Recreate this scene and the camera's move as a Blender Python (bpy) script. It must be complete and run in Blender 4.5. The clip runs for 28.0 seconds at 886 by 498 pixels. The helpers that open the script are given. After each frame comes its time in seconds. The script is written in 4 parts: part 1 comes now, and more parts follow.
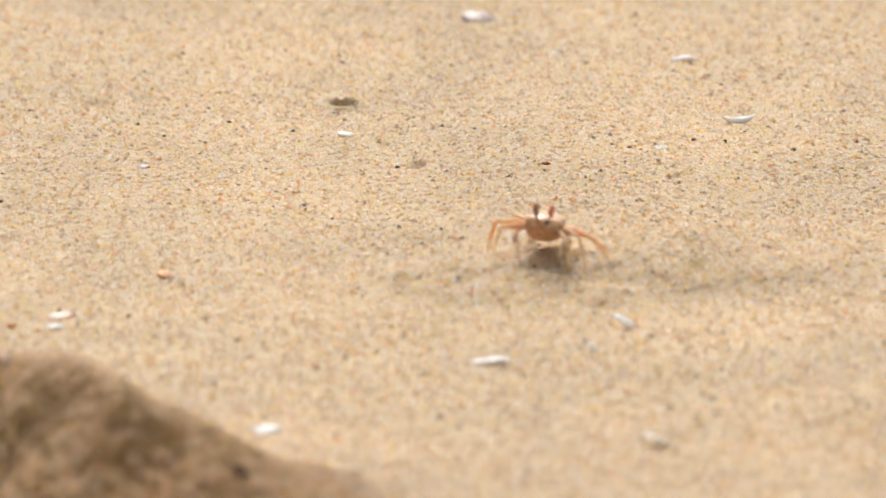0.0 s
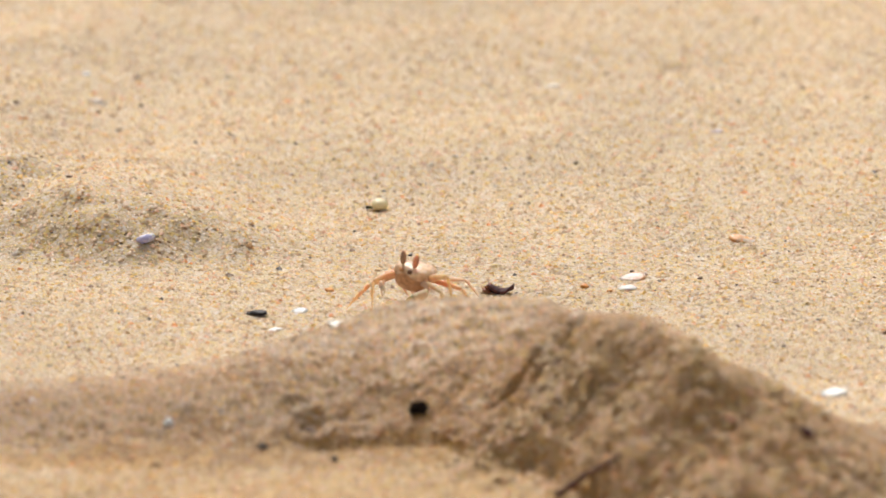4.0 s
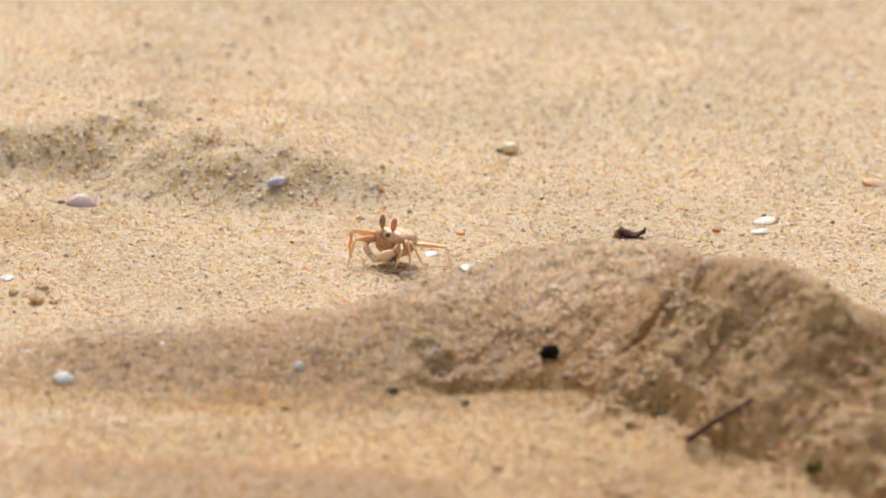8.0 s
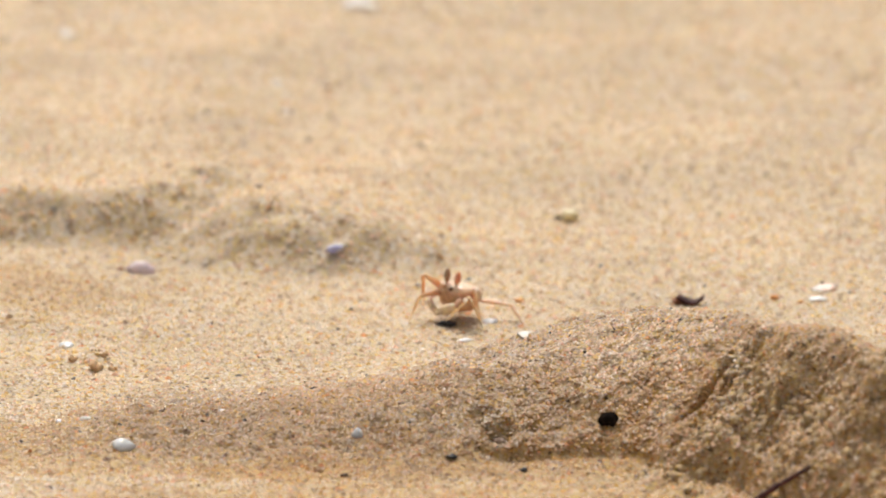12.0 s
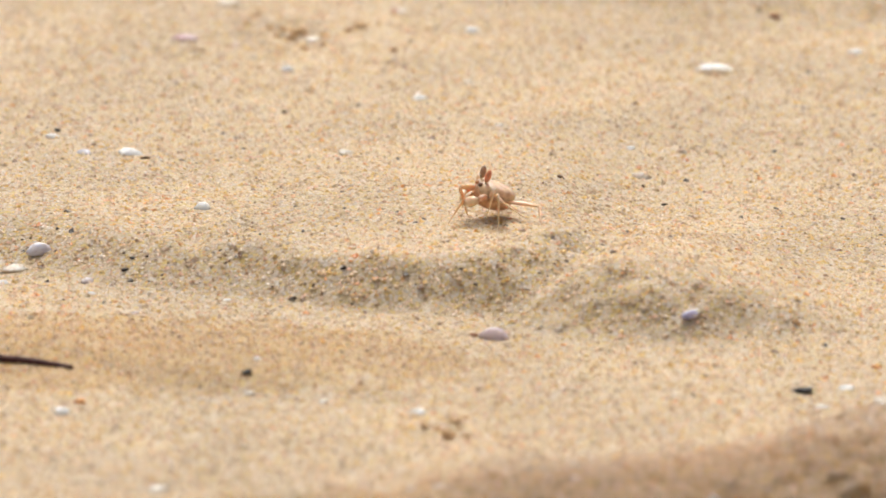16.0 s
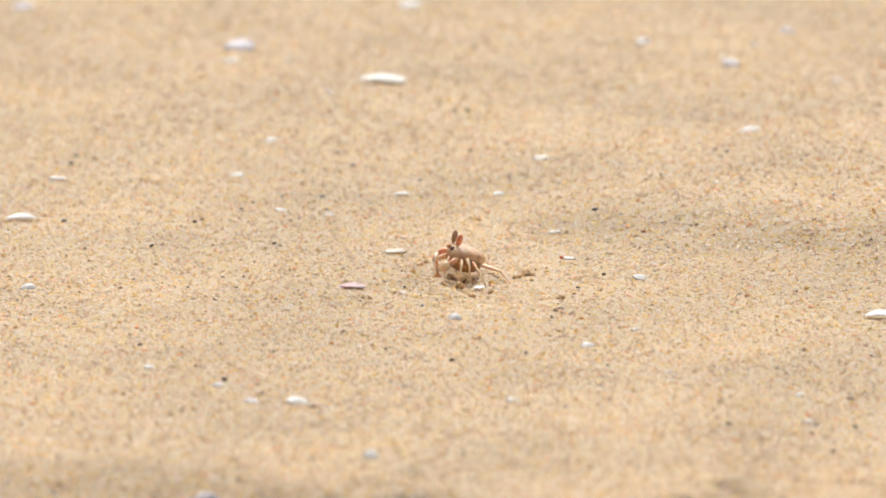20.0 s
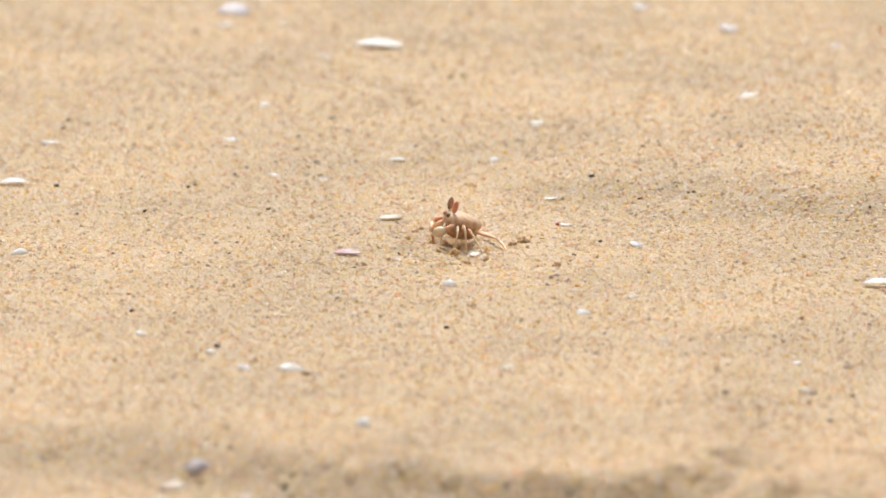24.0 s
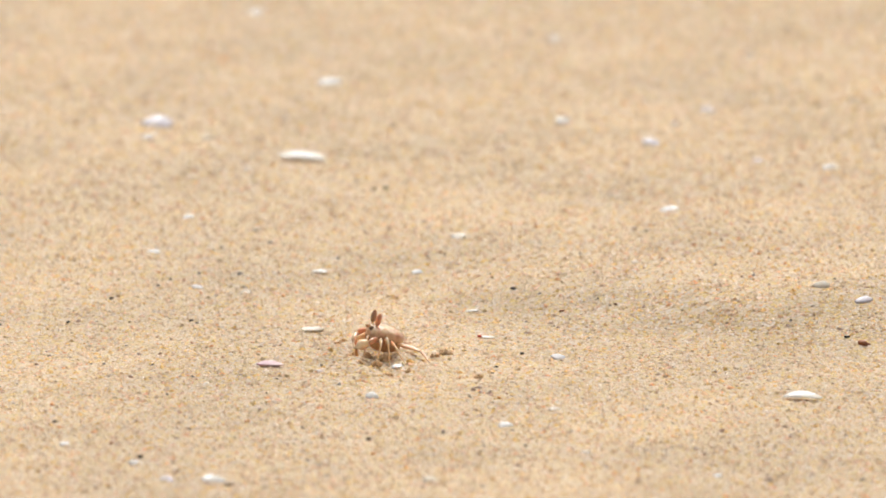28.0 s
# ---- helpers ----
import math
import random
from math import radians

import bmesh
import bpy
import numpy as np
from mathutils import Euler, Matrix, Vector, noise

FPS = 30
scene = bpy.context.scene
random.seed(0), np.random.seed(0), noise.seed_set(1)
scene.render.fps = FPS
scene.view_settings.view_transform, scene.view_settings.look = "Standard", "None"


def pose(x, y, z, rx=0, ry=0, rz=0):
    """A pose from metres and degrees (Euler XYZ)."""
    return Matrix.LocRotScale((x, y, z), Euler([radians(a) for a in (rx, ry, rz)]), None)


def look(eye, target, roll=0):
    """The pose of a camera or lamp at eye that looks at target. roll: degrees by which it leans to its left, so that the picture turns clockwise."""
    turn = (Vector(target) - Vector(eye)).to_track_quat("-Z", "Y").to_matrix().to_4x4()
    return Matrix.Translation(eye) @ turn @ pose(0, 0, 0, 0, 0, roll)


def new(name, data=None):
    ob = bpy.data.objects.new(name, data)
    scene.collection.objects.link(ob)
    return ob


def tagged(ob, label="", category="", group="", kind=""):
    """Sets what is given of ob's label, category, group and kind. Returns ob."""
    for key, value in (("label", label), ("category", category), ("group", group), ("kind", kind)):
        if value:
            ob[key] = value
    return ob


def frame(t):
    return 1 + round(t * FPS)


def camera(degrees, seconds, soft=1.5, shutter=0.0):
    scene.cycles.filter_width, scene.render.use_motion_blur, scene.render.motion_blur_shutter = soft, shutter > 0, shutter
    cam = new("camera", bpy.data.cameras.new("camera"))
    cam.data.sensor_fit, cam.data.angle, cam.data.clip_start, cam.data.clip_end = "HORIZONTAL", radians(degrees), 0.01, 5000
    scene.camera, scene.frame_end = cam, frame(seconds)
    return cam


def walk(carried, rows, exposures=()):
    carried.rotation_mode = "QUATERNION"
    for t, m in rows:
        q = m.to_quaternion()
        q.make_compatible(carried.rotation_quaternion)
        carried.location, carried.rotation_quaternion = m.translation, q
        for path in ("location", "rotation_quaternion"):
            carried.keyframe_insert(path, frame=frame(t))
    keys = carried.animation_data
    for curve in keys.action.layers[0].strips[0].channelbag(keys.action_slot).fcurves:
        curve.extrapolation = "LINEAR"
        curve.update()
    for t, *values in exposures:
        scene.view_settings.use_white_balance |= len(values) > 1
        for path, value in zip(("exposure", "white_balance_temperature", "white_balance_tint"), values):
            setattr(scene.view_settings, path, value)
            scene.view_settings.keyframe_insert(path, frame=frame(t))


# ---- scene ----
cam = camera(3.6, 28.0, soft=1.6)
cam.data.dof.use_dof = True
cam.data.dof.aperture_fstop = 9.0
FOCUS = new("focus_point")
FOCUS.empty_display_size = 0.005
cam.data.dof.focus_object = FOCUS
walk(cam, [
    (0.0, pose(0.0000, 0.0111, 1.7478, 75.6700, 0.0266, -2.1758)),
    (0.5, pose(0.0000, -0.0173, 1.7551, 75.6008, -0.4772, -2.1689)),
    (1.0, pose(0.0000, -0.0250, 1.7571, 75.5090, -0.2962, -2.3504)),
    (1.5, pose(0.0000, -0.0604, 1.7663, 75.4967, 0.1573, -1.5761)),
    (2.0, pose(0.0000, -0.0421, 1.7615, 75.6957, -0.2364, -1.7085)),
    (2.5, pose(0.0000, -0.0950, 1.7752, 75.5968, 0.1890, -0.8681)),
    (3.0, pose(0.0000, -0.0607, 1.7663, 75.4861, -0.2114, 0.0723)),
    (3.5, pose(0.0000, -0.0615, 1.7665, 75.4283, -0.2796, 0.3125)),
    (4.0, pose(0.0000, -0.0761, 1.7703, 75.5148, -0.2919, 0.3186)),
    (4.5, pose(0.0000, -0.0449, 1.7623, 75.3004, -0.2920, 0.5105)),
    (6.5, pose(0.0000, -0.0335, 1.7593, 75.4087, -0.1637, 0.5807)),
    (7.0, pose(0.0000, -0.0427, 1.7617, 75.3851, -0.1818, 0.9312)),
    (7.5, pose(0.0000, -0.0477, 1.7630, 75.3622, -0.2885, 0.9719)),
    (8.0, pose(0.0000, -0.0543, 1.7647, 75.2825, -0.2397, 0.8577)),
    (8.5, pose(0.0000, -0.0580, 1.7656, 75.1859, -0.3720, 0.9465)),
    (9.0, pose(0.0000, -0.0462, 1.7626, 75.2338, -0.2062, 0.8366)),
    (9.5, pose(0.0000, -0.0527, 1.7643, 75.3132, -0.3262, 0.8650)),
    (10.0, pose(0.0000, -0.0531, 1.7644, 75.3615, -0.3869, 0.9435)),
    (10.5, pose(0.0000, -0.0523, 1.7642, 75.4823, -0.3650, 0.8969)),
    (11.0, pose(0.0000, -0.0531, 1.7644, 75.5522, -0.4343, 0.9841)),
    (11.5, pose(0.0000, -0.0550, 1.7649, 75.5856, -0.3531, 0.9999)),
    (13.5, pose(0.0000, -0.1038, 1.7775, 75.3795, 0.0069, 1.4467)),
    (14.0, pose(0.0000, -0.0232, 1.7567, 75.6677, -0.2215, 1.6800)),
    (14.5, pose(0.0000, -0.0496, 1.7635, 75.7945, 0.1496, 2.2890)),
    (15.0, pose(0.0000, -0.0556, 1.7650, 76.0114, 0.0274, 2.5997)),
    (15.5, pose(0.0000, -0.0110, 1.7535, 75.7729, -0.0349, 2.3052)),
    (16.0, pose(0.0000, 0.0041, 1.7496, 75.8219, 0.1736, 2.5025)),
    (16.5, pose(0.0000, 0.0108, 1.7479, 76.0092, 0.1097, 2.5685)),
    (17.0, pose(0.0000, 0.0183, 1.7459, 76.1496, 0.0418, 2.5821)),
    (17.5, pose(0.0000, -0.0102, 1.7533, 76.6518, 0.6040, 2.6153)),
    (18.0, pose(0.0000, 0.0214, 1.7451, 76.7756, 0.4557, 3.1420)),
    (18.5, pose(0.0000, 0.0346, 1.7417, 76.6970, 0.2111, 3.1014)),
    (19.0, pose(0.0000, 0.0348, 1.7417, 76.7115, 0.3082, 2.9228)),
    (19.5, pose(0.0000, 0.0353, 1.7415, 76.7920, 0.5424, 3.1536)),
    (20.0, pose(0.0000, 0.0231, 1.7447, 76.8350, 0.5620, 3.1175)),
    (20.5, pose(0.0000, 0.0577, 1.7358, 76.7569, 0.4068, 3.1438)),
    (21.0, pose(0.0000, 0.0528, 1.7370, 76.7809, 0.3794, 3.1182)),
    (21.5, pose(0.0000, 0.0561, 1.7362, 76.7824, 0.3283, 3.1298)),
    (22.0, pose(0.0000, 0.0590, 1.7354, 76.7568, 0.3935, 3.1157)),
    (22.5, pose(0.0000, 0.0649, 1.7339, 76.6897, 0.5100, 3.1084)),
    (24.5, pose(0.0000, 0.0844, 1.7289, 76.7393, 0.3315, 3.1587)),
    (25.0, pose(0.0000, 0.0658, 1.7337, 76.8171, 0.3091, 3.1361)),
    (25.5, pose(0.0000, 0.0600, 1.7352, 76.8820, 0.3383, 3.1033)),
    (26.0, pose(0.0000, 0.0619, 1.7347, 76.8796, 0.2702, 3.1006)),
    (26.5, pose(0.0000, 0.0781, 1.7305, 76.8549, 0.2090, 3.1429)),
    (27.0, pose(0.0000, 0.0855, 1.7286, 76.8191, 0.1094, 3.2437)),
    (27.5, pose(0.0000, 0.0785, 1.7304, 76.8772, 0.1394, 3.1185)),
    (28.0, pose(0.0000, 0.0584, 1.7356, 77.1589, 0.1608, 2.8826)),
])

# ---- light ----
SUN_EL, SUN_AZ = 54.0, -8.0        # azimuth from +y towards +x
world = bpy.data.worlds.new("world")
scene.world = world
world.use_nodes = True
wn = world.node_tree
sky = wn.nodes.new("ShaderNodeTexSky")
sky.sky_type, sky.sun_disc = "NISHITA", False
sky.dust_density, sky.ozone_density = 6.0, 0.3
sky.sun_elevation, sky.sun_rotation = radians(SUN_EL), radians(SUN_AZ)
haze = wn.nodes.new("ShaderNodeHueSaturation")
haze.inputs["Saturation"].default_value = 0.15
wn.links.new(sky.outputs[0], haze.inputs["Color"])
wn.links.new(haze.outputs[0], wn.nodes["Background"].inputs[0])
wn.nodes["Background"].inputs[1].default_value = 0.15
sun = new("sun", bpy.data.lights.new("sun", "SUN"))
sun.data.energy, sun.data.angle, sun.data.color = 3.1, radians(30), (1.0, 0.940, 0.880)
az, el = radians(SUN_AZ), radians(SUN_EL)
sun.matrix_world = look((math.sin(az) * math.cos(el) * 20, 7 + math.cos(az) * math.cos(el) * 20, math.sin(el) * 20), (0, 7, 0))
scene.view_settings.exposure = -0.28


# ---- terrain ----
def smooth(a):
    a = np.clip(a, 0, 1)
    return a * a * (3 - 2 * a)


def lattice(ix, iy, seed):
    """A repeatable random value for each cell of a grid."""
    n = (ix.astype(np.int64) * 374761393 + iy.astype(np.int64) * 668265263 + seed * 1442695041) & 0x7FFFFFFF
    n = ((n ^ (n >> 13)) * 1274126177) & 0x7FFFFFFF
    return ((n ^ (n >> 16)) & 0xFFFF) / 65535.0


def vnoise(x, y, size, seed):
    """Smooth noise from -1 to 1 with lumps of that size."""
    c, k = math.cos(seed * 1.7), math.sin(seed * 1.7)
    u, v = (x * c - y * k) / size, (x * k + y * c) / size
    iu, iv = np.floor(u), np.floor(v)
    fu, fv = smooth(u - iu), smooth(v - iv)
    a, b = lattice(iu, iv, seed), lattice(iu + 1, iv, seed)
    c, d = lattice(iu, iv + 1, seed), lattice(iu + 1, iv + 1, seed)
    return 2 * ((a * (1 - fu) + b * fu) * (1 - fv) + (c * (1 - fu) + d * fu) * fv) - 1


def along(x, xs, ys):
    """A line across the beach, rounded at its bends."""
    s = 0.011
    return (np.interp(x - s, xs, ys) + 2 * np.interp(x, xs, ys) + np.interp(x + s, xs, ys)) / 4


def bump(x, y, cx, cy, rx, ry, h):
    return h * np.exp(-((x - cx) / rx) ** 2 - ((y - cy) / ry) ** 2)


def pit(x, y, cx, cy, r, depth, ry=None):
    """A hole with steep sides and a low rim."""
    q = ((x - cx) / r) ** 2 + ((y - cy) / (ry or r)) ** 2
    return -depth * np.exp(-q * q) + 0.12 * depth * np.exp(-(np.sqrt(q) - 1.6) ** 2 / 0.2)


def bank(x, y, foot, top, heights, back, wob, bend=1.0):
    """A bank that rises from its foot line to its top line, seen from the low side, and falls away behind."""
    yf, yt, h = along(x, *foot), along(x, *top), along(x, *heights)
    d = y + wob
    up = np.clip((d - yf) / np.maximum(yt - yf, 0.040), 0, 1)
    return h * smooth(up ** bend) * smooth(1 - (d - yt) / back)


def terrain(x, y):
    """The height of the sand at x, y."""
    x, y = np.asarray(x, float), np.asarray(y, float)
    wob = 0.008 * vnoise(x, y, 0.05, 3) + 0.004 * vnoise(x, y, 0.02, 4)
    z = 0.0026 * vnoise(x, y, 0.33, 1) + 0.0014 * vnoise(x, y, 0.09, 2) + 0.0008 * vnoise(x, y, 0.03, 7) + 0.0003 * vnoise(x, y, 0.011, 8)
    # the near mound of clumped sand, steep towards the viewer
    xs = [-0.4, -0.3181, -0.2913, -0.2645, -0.2369, -0.2102, -0.1836, -0.157, -0.1304, -0.1038, -0.0772, -0.0566, -0.0299, -0.0137, 0.005, 0.0235, 0.0497, 0.0705, 0.0834, 0.0962, 0.1091, 0.1272, 0.1449, 0.1715, 0.1985, 0.2256]
    foot = (xs, [6.375, 6.373, 6.372, 6.37, 6.367, 6.366, 6.367, 6.37, 6.374, 6.379, 6.386, 6.386, 6.389, 6.366, 6.356, 6.334, 6.274, 6.24, 6.221, 6.207, 6.198, 6.194, 6.209, 6.234, 6.263, 6.293])
    top = (xs, [6.41, 6.416, 6.422, 6.423, 6.424, 6.427, 6.432, 6.44, 6.454, 6.468, 6.485, 6.489, 6.492, 6.474, 6.463, 6.444, 6.396, 6.371, 6.35, 6.332, 6.325, 6.321, 6.323, 6.33, 6.335, 6.33])
    high = (xs, [0.0, 0.002, 0.0048, 0.0082, 0.0108, 0.0129, 0.015, 0.0183, 0.023, 0.029, 0.0364, 0.0415, 0.0456, 0.0517, 0.0553, 0.0592, 0.0679, 0.0728, 0.0717, 0.0672, 0.0636, 0.055, 0.0438, 0.0276, 0.0137, 0.0])
    seam = x - np.minimum(0.0016 + 0.8 * (y - 6.392), 0.022) + 0.3 * wob
    broken = smooth((seam + 0.004) / 0.008) * smooth((0.21 - x) / 0.07)
    yf, yt, h = along(x, *foot), along(x, *top), along(x, *high)
    d = y + 0.5 * wob * (1 + 2.4 * broken)
    up = np.clip((d - yf) / np.maximum(yt - yf, 0.030), 0, 1)
    soft = 0.45 * smooth(up) + 0.55 * np.sin(0.5 * np.pi * up)
    ledge = np.interp(up, [0, 0.03, 0.11, 0.20, 0.36, 0.55, 0.72, 0.86, 0.95, 1], [0, 0.02, 0.21, 0.28, 0.49, 0.70, 0.85, 0.945, 0.99, 1])
    clump = np.interp(up, [0, 0.03, 0.11, 0.20, 0.55, 0.66, 0.80, 0.90, 1], [0, 0.02, 0.17, 0.25, 0.64, 0.77, 0.90, 0.97, 1])
    cut = smooth((x + 0.125) / 0.09)
    face = soft + (ledge - soft) * cut
    face = face + (clump - face) * broken
    a = h * face * smooth(1 - (d - yt) / 0.13)
    a = a + 0.06 * h * smooth((d - yf + 0.045) / 0.045) * (1 - up) ** 2
    rough = broken * smooth(a / 0.010) * smooth((seam + 0.002) / 0.012)
    front = smooth((yt + 0.004 - y) / 0.03)
    vein = vnoise(x + 0.3 * y, y, 0.021, 11) + 0.35 * vnoise(x, y, 0.009, 12)
    lumps = 0.0040 * vnoise(x, y, 0.024, 13) + 0.0042 * (0.5 - np.abs(vnoise(x, y, 0.014, 26))) + 0.0030 * (0.5 - np.abs(vnoise(x, y, 0.0075, 23)))
    lumps = lumps + 0.0012 * vnoise(x, y, 0.0042, 31) + 0.0006 * vnoise(x, y, 0.0026, 32)
    lumps = lumps - 0.0036 * np.exp(-(vein / 0.2) ** 2) * smooth((vnoise(x, y, 0.034, 28) + 0.25) / 0.5)
    z = z + a + rough * front * lumps + (1 - rough) * smooth(a / 0.008) * (0.0015 * vnoise(x, y, 0.009, 14) + 0.0011 * vnoise(x, y, 0.0043, 33))
    # the crack between its smooth and its clumped half, the hollow ring above it and the undercut at its foot
    z = z - 0.0080 * np.exp(-(seam / 0.0017) ** 2) * smooth((y - 6.386) / 0.006) * smooth((6.416 - y) / 0.006)
    ring = np.hypot((x - 0.0647) / 0.014, (y - 6.338) / 0.012)
    z = z - 0.0042 * np.exp(-((ring - 1) / 0.22) ** 2) * smooth((y - 6.334) / 0.005)
    z = z - (0.0050 + 0.0030 * smooth(x / 0.02)) * (0.6 + 0.6 * vnoise(x, y, 0.02, 27)) * np.exp(-((d - yf - 0.010 + 0.6 * wob) / 0.007) ** 2) * smooth((x + 0.11) / 0.04) * smooth((0.16 - x) / 0.03)
    apron = smooth((x + 0.08) / 0.06) * smooth((yf - y + 0.012) / 0.02) * smooth((y - 6.12) / 0.05)
    z = z + apron * (0.0026 * vnoise(x, y, 0.024, 34) + 0.0018 * vnoise(x, y, 0.010, 35) + 0.0008 * vnoise(x, y, 0.005, 36))
    z = z - 0.010 * np.exp(-((((x + 0.0895 + 0.2 * wob) / 0.0072) ** 2 + ((y - 6.406 + 0.2 * wob) / 0.0075) ** 2) ** 1.4)) + pit(x, y, -0.070, 6.404, 0.010, 0.0018, 0.008)
    # the back scarp: a step up to a slightly higher flat
    xs = [-0.76, -0.592, -0.5331, -0.4891, -0.445, -0.4164, -0.3877, -0.3588, -0.3303, -0.302, -0.274, -0.2604, -0.2474, -0.2344, -0.2239, -0.21]
    foot = (xs, [6.93, 6.891, 6.869, 6.85, 6.826, 6.821, 6.813, 6.798, 6.792, 6.787, 6.788, 6.794, 6.806, 6.82, 6.835, 6.85])
    top = (xs, [6.99, 6.957, 6.933, 6.915, 6.881, 6.867, 6.855, 6.841, 6.835, 6.83, 6.832, 6.842, 6.856, 6.870, 6.884, 6.90])
    high = (xs, [0.009, 0.0131, 0.0167, 0.0182, 0.0174, 0.0175, 0.0186, 0.0212, 0.0219, 0.0226, 0.0222, 0.0195, 0.0150, 0.0090, 0.0042, 0.0])
    b = bank(x, y, foot, top, high, 0.55, 0.6 * wob)
    edge = smooth(b / 0.005) * smooth((0.0225 - b) / 0.006) * smooth((along(x, *top) + 0.03 - y) / 0.03)
    z = z + b + edge * (0.0030 * vnoise(x, y, 0.014, 21) + 0.0028 * (0.5 - np.abs(vnoise(x, y, 0.007, 22)))) * smooth((x + 0.46) / 0.1)
    z = z + pit(x, y, -0.431, 6.880, 0.007, 0.004, 0.014) + pit(x, y, -0.411, 6.898, 0.008, 0.002, 0.012)
    # the hummock at its end
    xs = [-0.29, -0.2732, -0.2561, -0.2419, -0.2277, -0.2108, -0.1884, -0.1717, -0.1525, -0.1331, -0.1109, -0.09]
    foot = (xs, [6.775, 6.768, 6.76, 6.753, 6.748, 6.743, 6.738, 6.739, 6.749, 6.754, 6.764, 6.77])
    top = (xs, [6.785, 6.7854, 6.7989, 6.8064, 6.8128, 6.8144, 6.812, 6.8068, 6.8024, 6.7958, 6.7868, 6.785])
    high = (xs, [0.0, 0.0036, 0.0091, 0.0148, 0.0205, 0.0237, 0.0246, 0.0205, 0.0148, 0.0093, 0.0027, 0.0])
    c = bank(x, y, foot, top, high, 0.20, 0.9 * wob)
    z = z + c + smooth(c / 0.006) * smooth((along(x, *top) + 0.05 - y) / 0.05) * (0.0020 * vnoise(x, y, 0.016, 24) + 0.0012 * vnoise(x, y, 0.007, 25))
    # crusted low swelling under the first stretch of the run
    foot = ([0.20, 0.242, 0.27, 0.311, 0.353, 0.40, 0.46], [6.74, 6.725, 6.718, 6.705, 6.714, 6.74, 6.76])
    top = ([0.20, 0.26, 0.287, 0.315, 0.342, 0.40, 0.46], [6.77, 6.778, 6.795, 6.802, 6.795, 6.79, 6.80])
    c = bank(x, y, foot, top, ([0.21, 0.25, 0.287, 0.33, 0.38, 0.44], [0, 0.009, 0.017, 0.017, 0.011, 0.005]), 0.18, 0.8 * wob)
    z = z + c + smooth(c / 0.004) * (0.0017 * vnoise(x, y, 0.018, 15) + 0.0013 * vnoise(x, y, 0.008, 17))
    z = z + bump(x, y, 0.50, 6.64, 0.08, 0.05, 0.006)
    foot = ([0.22, 0.278, 0.32, 0.391, 0.50], [6.90, 6.894, 6.893, 6.902, 6.92])
    top = ([0.22, 0.281, 0.325, 0.397, 0.50], [6.97, 6.978, 7.006, 7.01, 7.03])
    z = z + bank(x, y, foot, top, ([0.20, 0.28, 0.34, 0.42, 0.56], [0, 0.007, 0.010, 0.007, 0.003]), 0.35, wob)
    foot = ([0.30, 0.40, 0.50, 0.62], [6.50, 6.47, 6.45, 6.44])
    top = ([0.30, 0.40, 0.50, 0.62], [6.55, 6.54, 6.53, 6.52])
    z = z + bank(x, y, foot, top, ([0.32, 0.42, 0.52], [0, 0.005, 0.009]), 0.2, 1.2 * wob)
    # far bank
    foot = ([-0.45, -0.393, -0.346, -0.313, -0.267, -0.221, -0.17, 0.0], [7.54, 7.516, 7.491, 7.452, 7.428, 7.405, 7.395, 7.38])
    top = ([-0.45, -0.394, -0.348, -0.316, -0.27, -0.224, -0.173, 0.0], [7.58, 7.555, 7.54, 7.525, 7.515, 7.512, 7.516, 7.52])
    z = z + bank(x, y, foot, top, ([-0.42, -0.37, -0.31, -0.25, -0.15, 0.05], [0, 0.004, 0.011, 0.017, 0.019, 0.012]), 0.5, wob)
    c = bump(x, y, -0.40, 7.66, 0.07, 0.07, 1.0) + bump(x, y, -0.24, 7.68, 0.05, 0.06, 0.6)
    z = z + c * (0.004 + 0.0022 * vnoise(x, y, 0.018, 16))
    # low ledge by the stick
    foot = ([-0.60, -0.52, -0.473, -0.406, -0.35, -0.28, -0.24], [6.67, 6.668, 6.660, 6.621, 6.613, 6.588, 6.58])
    top = ([-0.60, -0.522, -0.473, -0.407, -0.351, -0.281, -0.24], [6.69, 6.688, 6.678, 6.640, 6.632, 6.606, 6.60])
    z = z + bank(x, y, foot, top, ([-0.62, -0.45, -0.35, -0.27, -0.23], [0.005, 0.005, 0.004, 0.004, 0]), 0.18, 0.4 * wob)
    z = z + smooth(1 - np.hypot((x + 0.29) / 0.024, (y - 6.578) / 0.03)) * (0.002 + 0.0035 * vnoise(x, y, 0.008, 18))
    # low bank in the foreground
    d = y - along(x, [-0.4, -0.25, -0.10], [6.232, 6.234, 6.21]) + 0.5 * wob
    z = z + 0.006 * smooth((-0.06 - x) / 0.06) * smooth(1 + d / 0.05) * smooth(1 - d / 0.06)
    # burrows: two on the open flat, and the one that the crab ends at, with its spoil
    z = z + pit(x, y, 0.2187, 7.146, 0.0058, 0.016, 0.0062) + pit(x, y, 0.1149, 7.170, 0.006, 0.003, 0.010) + pit(x, y, 0.0903, 7.161, 0.008, 0.003, 0.010) + pit(x, y, 0.252, 7.000, 0.0035, 0.006, 0.006)
    z = z + pit(x, y, -0.411, 7.402, 0.012, 0.005, 0.018)
    c = bump(x, y, -0.41, 7.385, 0.035, 0.05, 1.0)
    return z + c * (0.0034 * vnoise(x, y, 0.012, 19) + 0.0022 * vnoise(x, y, 0.006, 20))


